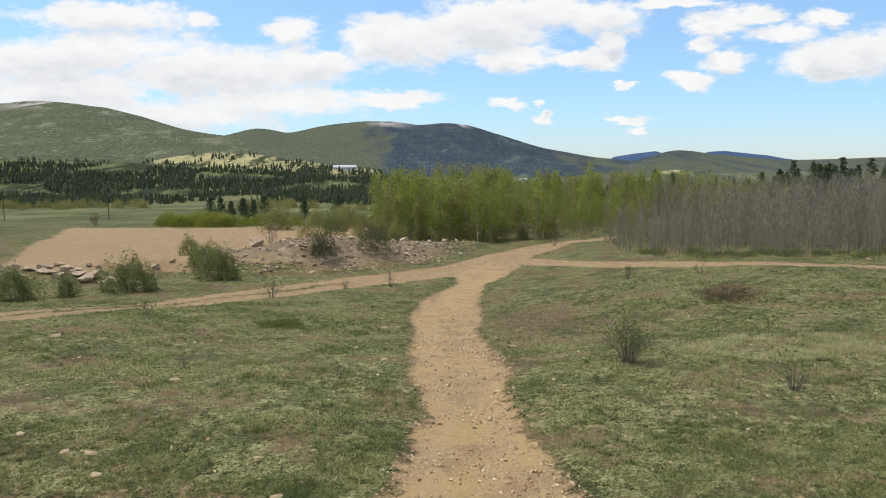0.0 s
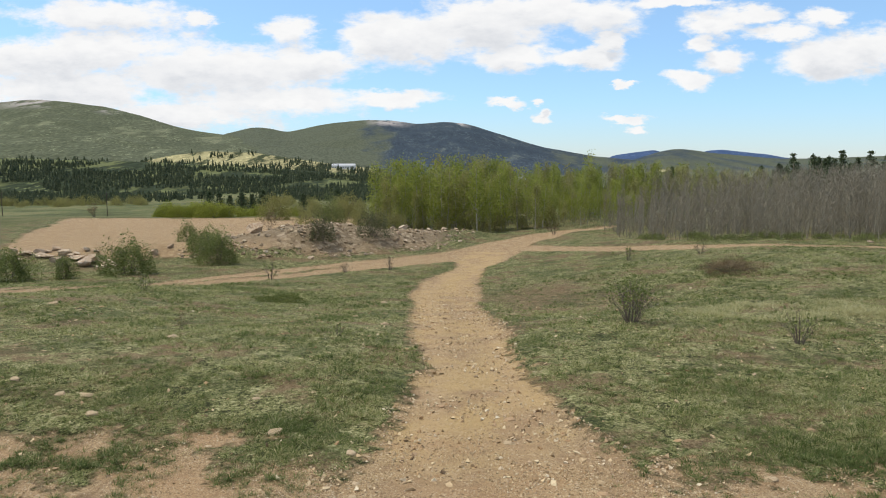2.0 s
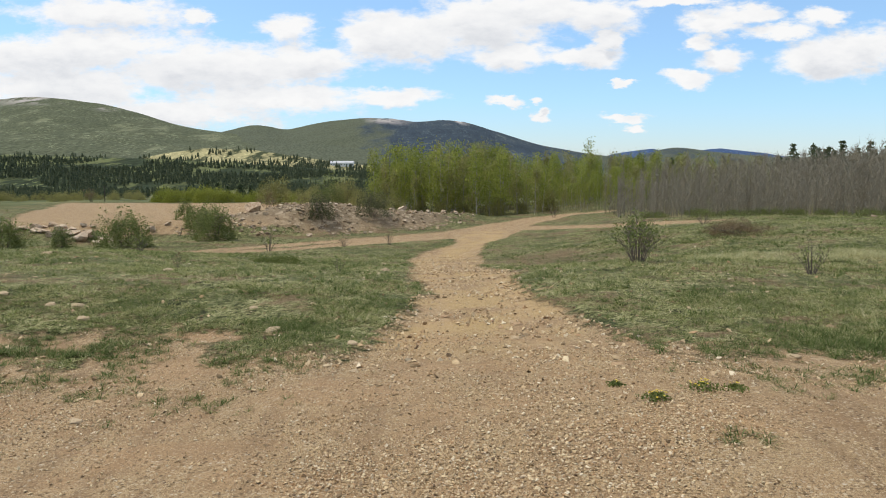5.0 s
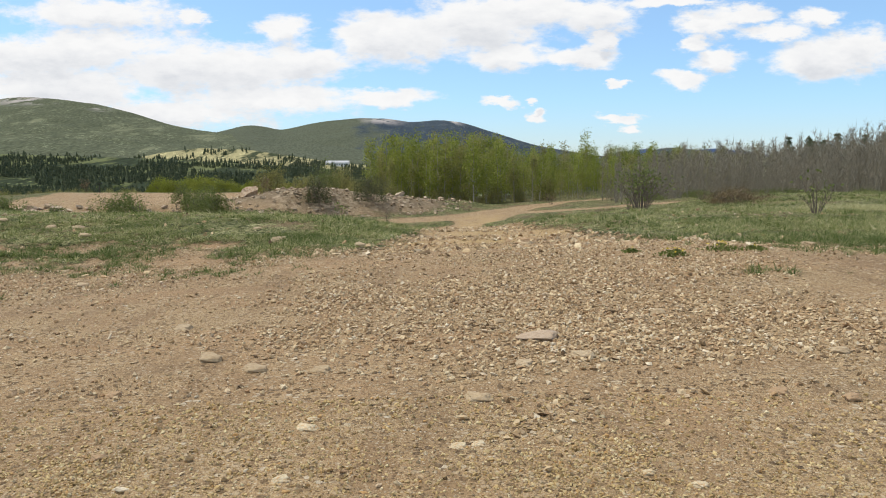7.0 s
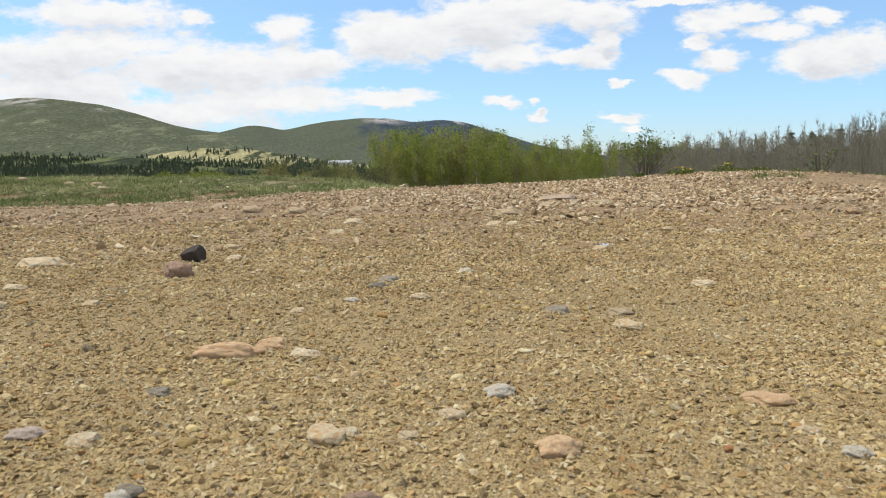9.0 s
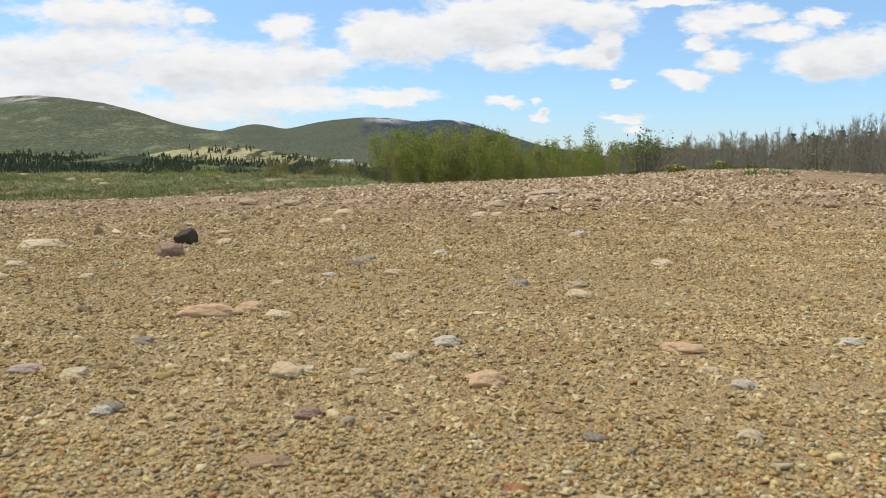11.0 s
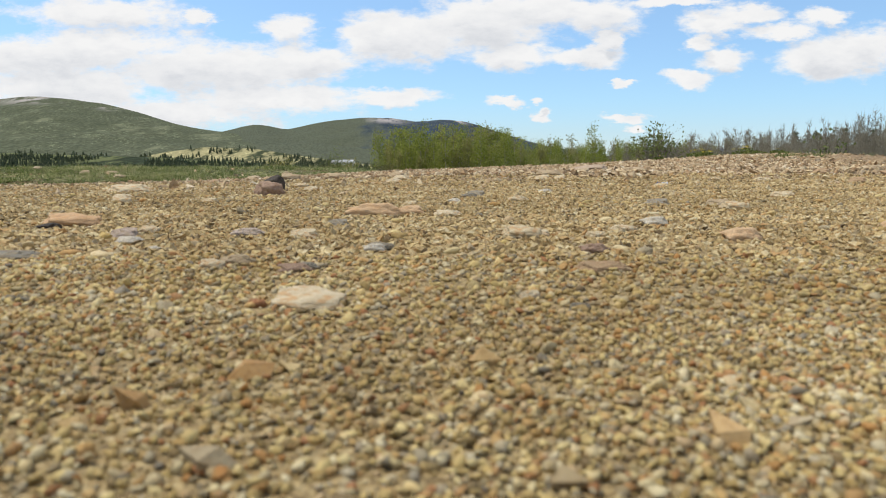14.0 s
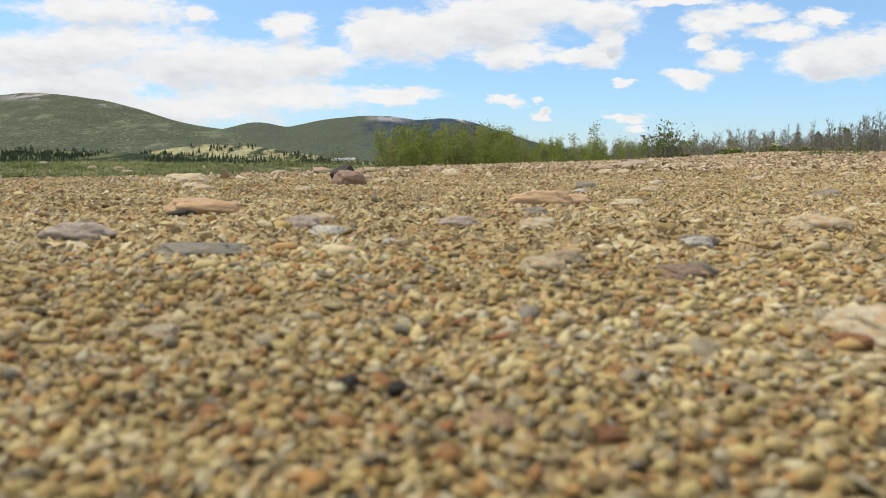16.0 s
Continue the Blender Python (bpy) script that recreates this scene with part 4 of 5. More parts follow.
stand(shrub(411, 1.2, 1.05, WILLOW_LEAF, 90, "sparse leaning shrub with few small leaves", 14, 0.045, 0.010), 9.4, 19.5)
stand(shrub(412, 3.4, 0.75, RUST_LEAF, 500, "low heap of rust-brown brush in the grass", 34, 0.07), 14.4, 37.2)
stand(shrub(413, 0.5, 0.55, RUST_LEAF, 14, "little dry twiggy shrub", 8, 0.03, 0.007), -8.3, 23.3)
stand(shrub(414, 0.6, 0.5, WILLOW_LEAF, 60, "little green shrub in the grass", 8, 0.035, 0.007), -3.1, 21.7)
stand(shrub(415, 1.2, 0.8, RUST_LEAF, 26, "low twiggy shrub beside the road", 10, 0.04), 16.9, 48.8)
stand(shrub(416, 1.8, 1.4, RUST_LEAF, 110, "dry brown shrub at the fork of the road", 12, 0.07), 13.2, 88.4)
stand(shrub(417, 3.0, 2.4, DARK_LEAF, 420, "dark shrub growing on the rubble mound", 18, 0.11), -11.4, 70.2)
stand(shrub(418, 4.2, 2.6, DARK_LEAF, 520, "spreading dark shrub on the mound", 24, 0.11), -6.9, 74.4)
stand(shrub(419, 1.9, 2.6, RUST_LEAF, 160, "upright brownish shrub behind the boulders", 12, 0.09), -18.6, 80.5)
stand(shrub(420, 3.6, 4.2, WILLOW_LEAF, 520, "tall shrub behind the rubble mound", 20, 0.13), -12.5, 84.0)
stand(shrub(431, 3.2, 2.0, WILLOW_LEAF, 560, "spreading grey-green shrub on the bank of the fill", 20, 0.12), -21.4, 66.8)
stand(shrub(421, 2.2, 2.0, WILLOW_LEAF, 260, "round shrub on the edge of the gravel fill", 14, 0.11), -24.2, 71.0)
stand(shrub(422, 3.0, 2.6, OLIVE_LEAF, 300, "olive shrub behind the rubble mound", 14, 0.12), -16.0, 88.0)
stand(shrub(423, 2.2, 1.9, RUST_LEAF, 200, "brown leafless shrub at the edge of the fill", 14, 0.1), -51.5, 111.0)
stand(shrub(424, 3.0, 2.4, RUST_LEAF, 240, "brown shrub on the meadow edge", 14, 0.11), -56.0, 92.0)
BRIGHT_LEAF = leaf_material("bright_willow_leaves", (0.170, 0.195, 0.026), (0.245, 0.270, 0.040), (0.33, 0.35, 0.075), 0.5)
willow = shrub(425, 5.0, 2.4, BRIGHT_LEAF, 700, "bright yellow-green willow bush behind the fill", 22, 0.15)
tagged(willow, group="willows behind the fill")
plant([willow], [(-41, 112), (-38.5, 110), (-36, 111), (-33.5, 109.5), (-31, 110), (-35, 115), (-39, 116), (-44, 118), (-27.5, 113), (-30, 116), (-24, 118)], 0.6, 1.0)
far_bush = shrub(428, 4.6, 3.4, OLIVE_LEAF, 600, "olive willow bush leafing out beyond the rubble mound", 20, 0.15)
tagged(far_bush, group="bushes beyond the mound")
plant([far_bush], [(-25, 128), (-21, 122), (-17, 124), (-13, 120), (-9, 116), (-19, 112), (-22, 134), (-14, 108), (-23, 104)], 0.6, 1.1)
fringe = shrub(426, 4.2, 4.0, OLIVE_LEAF, 700, "olive-green willow bush at the wood's edge", 22, 0.14)
tagged(fringe, group="willows at the wood's edge")
plant([fringe], [(-14, 101), (-11, 97), (-8.5, 100), (-6, 97), (-3, 99), (0, 97), (-16, 106), (3.5, 97.5), (7, 97), (10.5, 98.5), (14, 99)], 0.45, 0.8)
under = shrub(427, 3.6, 1.1, WILLOW_LEAF, 240, "low green undergrowth below the bare aspens", 18, 0.1)
tagged(under, group="undergrowth")
plant([under], spread_out(60, lambda x, y: in_bare(x, y) and not in_bare(x, y - 5), 14, 62, 57, 90, 0.9, 19), 0.25, 0.6)

# ---- boulders and rubble ----
BOULDER_FORMS = []
for k in range(5):
    bv, bf = pebble_form(3, 500 + k, 0.3, 0.40)
    bme = mesh_from("boulder", bv * (1, 0.8, 0.62), bf, False)
    bme.materials.append(GRANITE)
    BOULDER_FORMS.append(bme)


def boulder(k, x, y, width, label, turn=0.0, tall=1.0, material=None, name="boulder", group="boulders on the bank", sink=0.25):
    me = BOULDER_FORMS[k % 5]
    if material:
        me = me.copy()
        me.materials.clear()
        me.materials.append(material)
    ob = new(name, me)
    s = width / 2
    ob.matrix_basis = Matrix.Translation((x, y, float(on_land(x, y)) + s * 0.62 * tall * (1 - 2 * sink))) @ Matrix.Rotation(turn, 4, "Z") @ Matrix.Diagonal((s, s, s * tall, 1))
    return tagged(ob, label, "boulder" if name == "boulder" else "stone", group)


BOULDERS = ((-18.3, 73.6, 2.2, 1.1), (-5.3, 80.2, 0.85, 1.0), (-4.2, 81.2, 1.2, 1.0), (-1.6, 84.5, 0.9, 0.9), (0.2, 87.5, 1.0, 0.8), (1.6, 89.5, 1.0, 0.7),
            (-29.2, 60.6, 1.7, 0.9), (-27.6, 61.4, 1.8, 0.7), (-31.2, 61.5, 1.3, 0.9), (-33.4, 61.8, 1.1, 0.9), (-35.5, 61.6, 0.9, 0.9), (-32.4, 62.6, 1.0, 1.0),
            (-30.0, 62.8, 0.8, 1.0), (-4.6, 77.5, 0.75, 0.9), (-3.8, 75.8, 0.6, 0.9), (-11.7, 66.4, 0.7, 0.9), (-25.5, 66.0, 1.1, 0.9), (-24.6, 67.6, 0.7, 1.0))
for k, (x, y, w, tall) in enumerate(BOULDERS):
    boulder(k, x, y, w, "pale granite boulder on the rubble bank", k * 1.7, tall)
for k in range(17):
    x = -41.0 + 0.80 * k + random.uniform(-0.3, 0.3)
    boulder(k + 1, x, 60.4 + 0.06 * k + random.uniform(-0.8, 0.8), random.uniform(0.7, 1.7), "pale granite boulder in the row edging the fill", k * 2.3, random.uniform(0.5, 0.8))
for k, (x, y) in enumerate(spread_out(16, lambda x, y: 0.25 < float(fill(np.array(x), np.array(y))) < 0.95, -38, -25, 57, 64, 0.7, 18)):
    boulder(k + 2, x, y, random.uniform(0.45, 1.0), "pale granite boulder at the edge of the fill", k * 1.3, 0.8)
SMALL_ROCKS = spread_out(60, lambda x, y: -1.0 < beside(np.array(x), np.array(y), MOUND) < 2.6, -24, 4, 66, 92, 0.7, 17)
for k, (x, y) in enumerate(SMALL_ROCKS):
    boulder(k + 1, x, y, random.uniform(0.3, 0.7), "broken tan rock in the rubble bank", k * 2.1, 0.9, RUBBLE, "rock", "rocks in the bank")
boulder(2, 32.2, 56.2, 0.6, "white rock beside the road", 0.4, 0.8, None, "rock", "")

octa = np.array([(1, 0, 0), (-1, 0, 0), (0, 1, 0), (0, -1, 0), (0, 0, 1), (0, 0, -1)], float)
octa_faces = np.array([(0, 2, 4), (2, 1, 4), (1, 3, 4), (3, 0, 4), (2, 0, 5), (1, 2, 5), (3, 1, 5), (0, 3, 5)])


def octa_form(seed):
    """An angular grain: an uneven eight-sided chip."""
    r = np.random.default_rng(seed)
    v = octa * r.uniform(0.75, 1.25, (6, 1)) * 1.15 + r.normal(0, 0.18, (6, 3))
    return v, octa_faces


form, form_faces = octa_form(61)
n = 9500
px, py = rng.uniform(-26, 4, n), rng.uniform(64, 93, n)
keep = ((beside(px, py, MOUND) < 2.8) | ((fill(px, py) > 0.1) & (fill(px, py) < 0.8))) & (rng.random(n) < (0.55 + 1.3 * ripple(px, py, 3.5, 3, 47)) * (0.30 + 0.70 * ease(-8, -12, px)))
px, py = px[keep], py[keep]
size = 0.04 + 0.24 * rng.random(len(px)) ** 3
tagged(new("rubble", scatter("rubble", form, form_faces, np.column_stack([px, py, land(px, py)]), size, RUBBLE, 0.8, False)),
       "loose grey and tan granite rubble on the bank", "rubble", kind="stuff")

# ---- gravel of the pad ----
def gravel(per_m2, x0, x1, y0, y1, low, high, form, faces, inside=None, power=2.5, grow=0.0, lean=0.5, lift=0.16):
    """A lot of grains strewn over a stretch of the plan, half sunk in it."""
    count = int(per_m2 * (x1 - x0) * (y1 - y0))
    x, y = rng.uniform(x0, x1, count), rng.uniform(y0, y1, count)
    if inside is not None:
        k = inside(x, y)
        x, y = x[k], y[k]
    s = low + (high - low) * rng.random(len(x)) ** power
    if grow:
        s = s * np.maximum(1, y / grow)
    three = s[:, None] * rng.uniform(0.65, 1.25, (len(x), 3)) * (1.1, 1.0, 0.75)
    return scattered(form, faces, np.column_stack([x, y, land(x, y) + s * lift]), three, 1.0, lean)


pea_faces = pebble_form(1, 71, 0.1)[1]
round_faces = pebble_form(2, 71, 0.1)[1]


def chip(seed):
    """A broken grain with twenty uneven facets."""
    r = np.random.default_rng(seed)
    v = pebble_form(1, seed, 0.25, 0.42)[0]
    return (v * r.uniform(0.78, 1.22, (len(v), 1)) + r.normal(0, 0.07, v.shape)) * (1.15, 0.95, 0.85)


def sandy(x, y):
    """The share of coarse grains: low where sand has filled the hollows."""
    return np.clip(0.72 + 1.25 * ripple(x, y, 0.34, 3, 51) + 0.5 * ripple(x, y, 1.3, 2, 52), 0.42, 1.0)


def in_wedge(x, y, left, right, grow_left, grow_right, y0):
    return (x > left - grow_left * (y - y0)) & (x < right + grow_right * (y - y0)) & (rng.random(len(x)) < sandy(x, y))


lots, chips_lots = [], []
for k in range(5):
    lots.append(gravel(52000, -1.12, -0.24, 0.035, 0.30, 0.0008, 0.0031, chip(71 + k), pea_faces,
                       lambda x, y: in_wedge(x, y, -0.86, -0.52, 1.5, 1.2, 0.07), 2.0, lift=0.5))
    lots.append(gravel(24000, -1.32, 0.12, 0.30, 0.55, 0.0010, 0.0044, chip(81 + k), pea_faces,
                       lambda x, y: in_wedge(x, y, -1.185, -0.228, 0.55, 1.6, 0.30), 2.3, lift=0.3))
    lots.append(gravel(260, -1.3, 0.1, 0.10, 0.60, 0.0030, 0.0062, pebble_form(2, 141 + k, 0.3, 0.42)[0] * (1.1, 0.9, 0.8), round_faces,
                       lambda x, y: in_wedge(x, y, -0.90, -0.48, 0.9, 1.2, 0.10), 2.0))
for k in range(4):
    chips_lots.append(gravel(17500, -1.75, 0.35, 0.55, 1.10, 0.0012, 0.0048, octa_form(8 + k)[0], octa_faces, lambda x, y: in_wedge(x, y, -1.35, 0.06, 0.64, 0.66, 0.55), 2.3))
    chips_lots.append(gravel(9500, -3.4, 2.4, 1.10, 3.9, 0.0015, 0.0056, octa_form(18 + k)[0], octa_faces,
                       lambda x, y: (x > -0.9 - 0.62 * y) & (x < -0.40 + 0.62 * y) & (rng.random(len(x)) < sandy(x, y) * (1.5 / np.maximum(y, 1.5)) ** 1.8 * (0.25 + 0.75 * ease(3.1, 2.3, y + 0.8 * ripple(x, y, 0.8, 3, 59)))), 2.2, 1.5))
for k in range(3):
    lump = pebble_form(2, 91 + k, 0.25, 0.45)[0] * (1.0, 0.85, 0.75)
    lots.append(gravel(75, -2.2, 1.2, 0.45, 2.8, 0.0045, 0.0125, lump, round_faces, lambda x, y: rng.random(len(x)) < 0.50 + 0.9 * ripple(x, y, 0.5, 2, 57 + k), 2.2, 0.0, 0.25))
chips_lots.append(gravel(420, -4.0, 3.2, -2.5, 2.4, 0.0030, 0.0080, octa_form(31)[0], octa_faces, lambda x, y: (y < 0.2) | (x < -0.95 - 0.62 * y) | (x > -0.38 + 0.64 * y), 2.0))
tagged(new("gravel", joined("gravel", lots, GRAIN)), "fine rounded tan, cream, rust and grey gravel grains", "gravel", kind="stuff")
tagged(new("grit", joined("grit", chips_lots, GRIT, False)), "angular tan and cream grit covering the pad", "gravel", kind="stuff")


def stony_patch(x, y):
    """1 on the loose stony heap where the track meets the pad."""
    d = ((x - 1.0) / 2.3) ** 2 + ((y - 6.0) / 2.3) ** 2
    return ease(1.4, 0.2, d + 1.1 * ripple(x, y, 1.3, 3, 55))


def pressed(x, y):
    """The share of loose pebbles left where wheels have passed over the pad."""
    curve = 0.10 * x + 0.16 * np.sin(1.1 * x)
    bands = np.exp(-((y - 4.05 - curve) / 0.26) ** 2) + 0.8 * np.exp(-((y - 3.05 - curve) / 0.20) ** 2) + 0.8 * np.exp(-((y - 5.6 + 0.2 * x) / 0.35) ** 2) * ease(0.2, -1.0, x)
    smooth_side = 0.65 * ease(-1.0, -2.6, x) * ease(4.2, 5.2, y) * ease(9.5, 7.5, y)
    return np.clip(1 - 0.85 * bands - smooth_side, 0.06, 1)


def in_view(x, y):
    return np.abs(x + 0.3) < 0.9 + 0.62 * y


lots = [gravel(420, -7, 7, 4.4, 10.5, 0.005, 0.018, octa_form(41)[0], octa_faces, lambda x, y: in_view(x, y) & (bare(x, y) > rng.random(len(x)) * 0.9) & (rng.random(len(x)) < (0.40 + 1.2 * ripple(x, y, 0.9, 3, 58)) * pressed(x, y)), 2.6, lift=0.4),
        gravel(420, -3.6, 3.2, 1.9, 4.4, 0.0045, 0.013, chip(47), pea_faces, lambda x, y: in_view(x, y) & (rng.random(len(x)) < (0.40 + 1.2 * ripple(x, y, 0.7, 3, 58)) * pressed(x, y)), 2.6),
        gravel(1700, -1.6, 4.6, 3.0, 9.5, 0.004, 0.017, octa_form(42)[0], octa_faces, lambda x, y: rng.random(len(x)) < 0.85 * stony_patch(x, y) * pressed(x, y), 2.2, lift=0.42),
        gravel(80, -1.8, 4.6, 3.2, 9.5, 0.010, 0.030, chip(43) * (1, 1, 0.7), pea_faces, lambda x, y: rng.random(len(x)) < (0.05 + 0.95 * stony_patch(x, y)) * pressed(x, y), 2.2, lift=0.3),
        gravel(700, -8, 7, 4.0, 13.0, 0.005, 0.018, octa_form(27)[0], octa_faces, lambda x, y: in_view(x, y) & (bare(x, y) > 0.30 + 0.3 * rng.random(len(x))) & (rng.random(len(x)) < (0.22 + 1.5 * ripple(x, y, 1.2, 3, 60)) * pressed(x, y)), 2.4, lift=0.4),
        gravel(22, -6.5, 6.0, 2.4, 12.5, 0.010, 0.034, chip(44) * (1, 0.9, 0.65), pea_faces, lambda x, y: in_view(x, y) & (bare(x, y) > 0.3) & (ripple(x, y, 1.3, 2, 56) > -0.15), 2.4),
        gravel(100, -2.0, 3.6, 10.5, 62, 0.012, 0.050, octa_form(46)[0], octa_faces, lambda x, y: (bare(x, y) > 0.4) & (rng.random(len(x)) < (0.35 + 1.2 * ripple(x, y, 0.8, 3, 62)) * ease(62, 20, y)), 2.4),
        gravel(4, -14, 14, 9, 34, 0.02, 0.07, chip(45) * (1, 0.9, 0.6), pea_faces, lambda x, y: in_view(x, y), 3.0)]
tagged(new("pebbles", joined("pebbles", lots, PEBBLE, False)), "scattered tan and brown pebbles on the pad and the track", "gravel", kind="stuff")

# ---- single stones ----
def rough_stone(seed, cut, lumps):
    """A weathered stone: blunt broken faces with hollows and bumps."""
    v, f = icosphere(4)
    r, shift = np.random.default_rng(seed), Vector((seed * 0.37, 1.3, 0))
    out = v.copy()
    for _ in range(7):
        d = r.normal(size=3)
        d /= np.linalg.norm(d)
        out -= np.maximum(out @ d - r.uniform(cut, cut + 0.35), 0)[:, None] * d * 0.9
    out *= np.array([[1 + lumps * (noise.noise(Vector(p) * 1.7 + shift) + 0.55 * noise.noise(Vector(p) * 4.3 + shift) + 0.28 * noise.noise(Vector(p) * 9.0 + shift))] for p in v])
    return out, f


STONE_FORMS = [rough_stone(600 + k, 0.52, 0.24) for k in range(4)]
BROKEN_FORM = rough_stone(613, 0.40, 0.09)
TONES = {
    "pale": stone_material("cream_quartz", (0.54, 0.44, 0.27), (0.62, 0.53, 0.36), random_from="Random", scale=4.0, bump=0.002, vein=0.25, rust=0.7, dust=0.25),
    "orange": stone_material("orange_feldspar", (0.56, 0.355, 0.190), (0.60, 0.425, 0.25), random_from="Random", scale=4.0, bump=0.002, vein=0.3, rust=0.35, dust=0.25),
    "dark": stone_material("dark_brown_stone", (0.075, 0.062, 0.048), scale=40, bump=0.002),
    "purple": stone_material("purple_brown_stone", (0.31, 0.205, 0.145), scale=4.0, bump=0.002, vein=0.6, dust=0.3),
    "blue": stone_material("blue_grey_slate", (0.20, 0.19, 0.155), (0.28, 0.26, 0.21), random_from="Random", scale=4.0, bump=0.002, dust=0.5),
    "tan": stone_material("tan_granite", (0.40, 0.305, 0.185), (0.47, 0.37, 0.24), random_from="Random", scale=4.0, bump=0.002, vein=0.5, dust=0.5),
    "slab": stone_material("pinkish_brown_granite", (0.44, 0.335, 0.235), scale=9.0, bump=0.004, vein=0.4, dust=0.3),
    "rust": stone_material("rust_red_stone", (0.36, 0.150, 0.065), (0.46, 0.20, 0.08), random_from="Random", scale=4.0, bump=0.002, vein=0.4, dust=0.35),
    "mauve": stone_material("mauve_grey_stone", (0.40, 0.315, 0.265), (0.46, 0.37, 0.30), random_from="Random", scale=4.0, bump=0.002, vein=0.3, dust=0.5),
    "quartz": stone_material("milky_quartz", (0.52, 0.47, 0.37), (0.60, 0.55, 0.45), random_from="Random", scale=4.0, bump=0.002, vein=0.2, dust=0.45),
    "red": stone_material("reddish_stone", (0.38, 0.25, 0.14), scale=4.0, bump=0.002, vein=0.3, dust=0.5),
}
WORDS = {"pale": "cream-coloured quartz stone lying in the gravel", "orange": "orange-tinted feldspar stone half sunk in the gravel",
         "dark": "dark brown angular stone standing on the gravel", "purple": "rough purple-brown stone on the gravel",
         "blue": "flat blue-grey stone sunk in the gravel", "tan": "tan granite stone lying on the ground", "red": "reddish-brown stone lying on the gravel",
         "slab": "flat pinkish-brown granite slab among the pebbles", "rust": "small rust-red stone in the gravel",
         "mauve": "mauve-grey stone half sunk in the gravel", "quartz": "milky white quartz stone in the gravel"}
stone_meshes = {}


def stone(x, y, width, tone, deep=0.7, tall=0.4, turn=None, bury=0.35):
    """A single stone of that width; deep and tall are its other sides in widths."""
    key = (tone, int(abs(x * 917 + y * 331)) % 4)
    if key not in stone_meshes:
        v, f = BROKEN_FORM if tone in ("slab", "dark") else STONE_FORMS[key[1]]
        me = mesh_from("stone", v, f, True)
        me.materials.append(TONES[tone])
        stone_meshes[key] = me
    ob = new("stone", stone_meshes[key])
    s = width / 2 / 0.85
    turn = random.uniform(-0.5, 0.5) if turn is None else turn
    ob.matrix_basis = (Matrix.Translation((x, y, float(land(x, y)) + s * tall * 0.85 * (1 - 2 * bury) + (0.001 if y < 4 else 0.0))) @ Matrix.Rotation(turn, 4, "Z")
                       @ Matrix.Diagonal((s, s * deep, s * tall, 1)))
    return tagged(ob, WORDS[tone], "stone", "loose stones")


# singled-out stones: place, width, tone, depth and height in widths, turn, sunk share
stone(0.30, 5.06, 0.28, "slab", 0.7, 0.24, 0.15, 0.40)
stone(-1.245, 2.17, 0.066, "dark", 0.8, 0.85, 0.2, 0.22)
stone(-1.20, 1.885, 0.072, "purple", 0.8, 0.65, 0.1, 0.30)
stone(-0.845, 1.075, 0.088, "orange", 0.45, 0.33, 0.1, 0.46)
stone(-0.788, 1.125, 0.046, "orange", 0.8, 0.43, 0.3, 0.42)
stone(-0.730, 1.075, 0.042, "pale", 0.7, 0.35, -0.3, 0.46)
stone(-1.232, 0.875, 0.082, "orange", 0.55, 0.28, -0.1, 0.42)
# dark piece added for the shaded underside of the orange stone
stone(-1.232, 0.825, 0.030, "dark", 0.6, 0.35, 0.1, 0.45)
stone(-0.822, 0.330, 0.050, "pale", 0.85, 0.26, -0.4, 0.50)
stone(-0.848, 0.318, 0.010, "rust", 0.8, 0.58, 0.2, 0.42)
stone(-0.413, 0.700, 0.046, "orange", 0.75, 0.47, 0.3, 0.50)
stone(-0.140, 0.850, 0.054, "orange", 0.6, 0.31, 0.0, 0.50)
stone(-1.120, 0.535, 0.052, "blue", 0.6, 0.23, 0.2, 0.46)
stone(-1.236, 0.622, 0.044, "mauve", 0.7, 0.39, 0.1, 0.46)
stone(-1.092, 0.722, 0.034, "mauve", 0.8, 0.47, 0.3, 0.44)
stone(-1.062, 0.655, 0.027, "quartz", 0.8, 0.47, 0.0, 0.46)
stone(-0.962, 0.745, 0.036, "mauve", 0.7, 0.35, 0.2, 0.48)
stone(-0.596, 0.588, 0.028, "purple", 0.7, 0.43, 0.2, 0.48)
stone(-0.612, 0.470, 0.038, "red", 0.5, 0.33, 0.1, 0.50)
stone(-0.854, 0.464, 0.025, "purple", 0.7, 0.39, 0.3, 0.48)
stone(-0.406, 0.420, 0.017, "rust", 0.7, 0.43, 0.1, 0.46)
stone(-0.659, 0.312, 0.011, "blue", 0.7, 0.47, 0.1, 0.45)
stone(-0.966, 0.243, 0.009, "orange", 0.8, 0.55, 0.1, 0.42)
stone(-0.942, 0.238, 0.006, "rust", 0.8, 0.62, 0.1, 0.42)
stone(-1.000, 0.270, 0.007, "dark", 0.8, 0.62, 0.1, 0.42)
stone(-0.987, 0.267, 0.006, "dark", 0.8, 0.62, 0.4, 0.42)
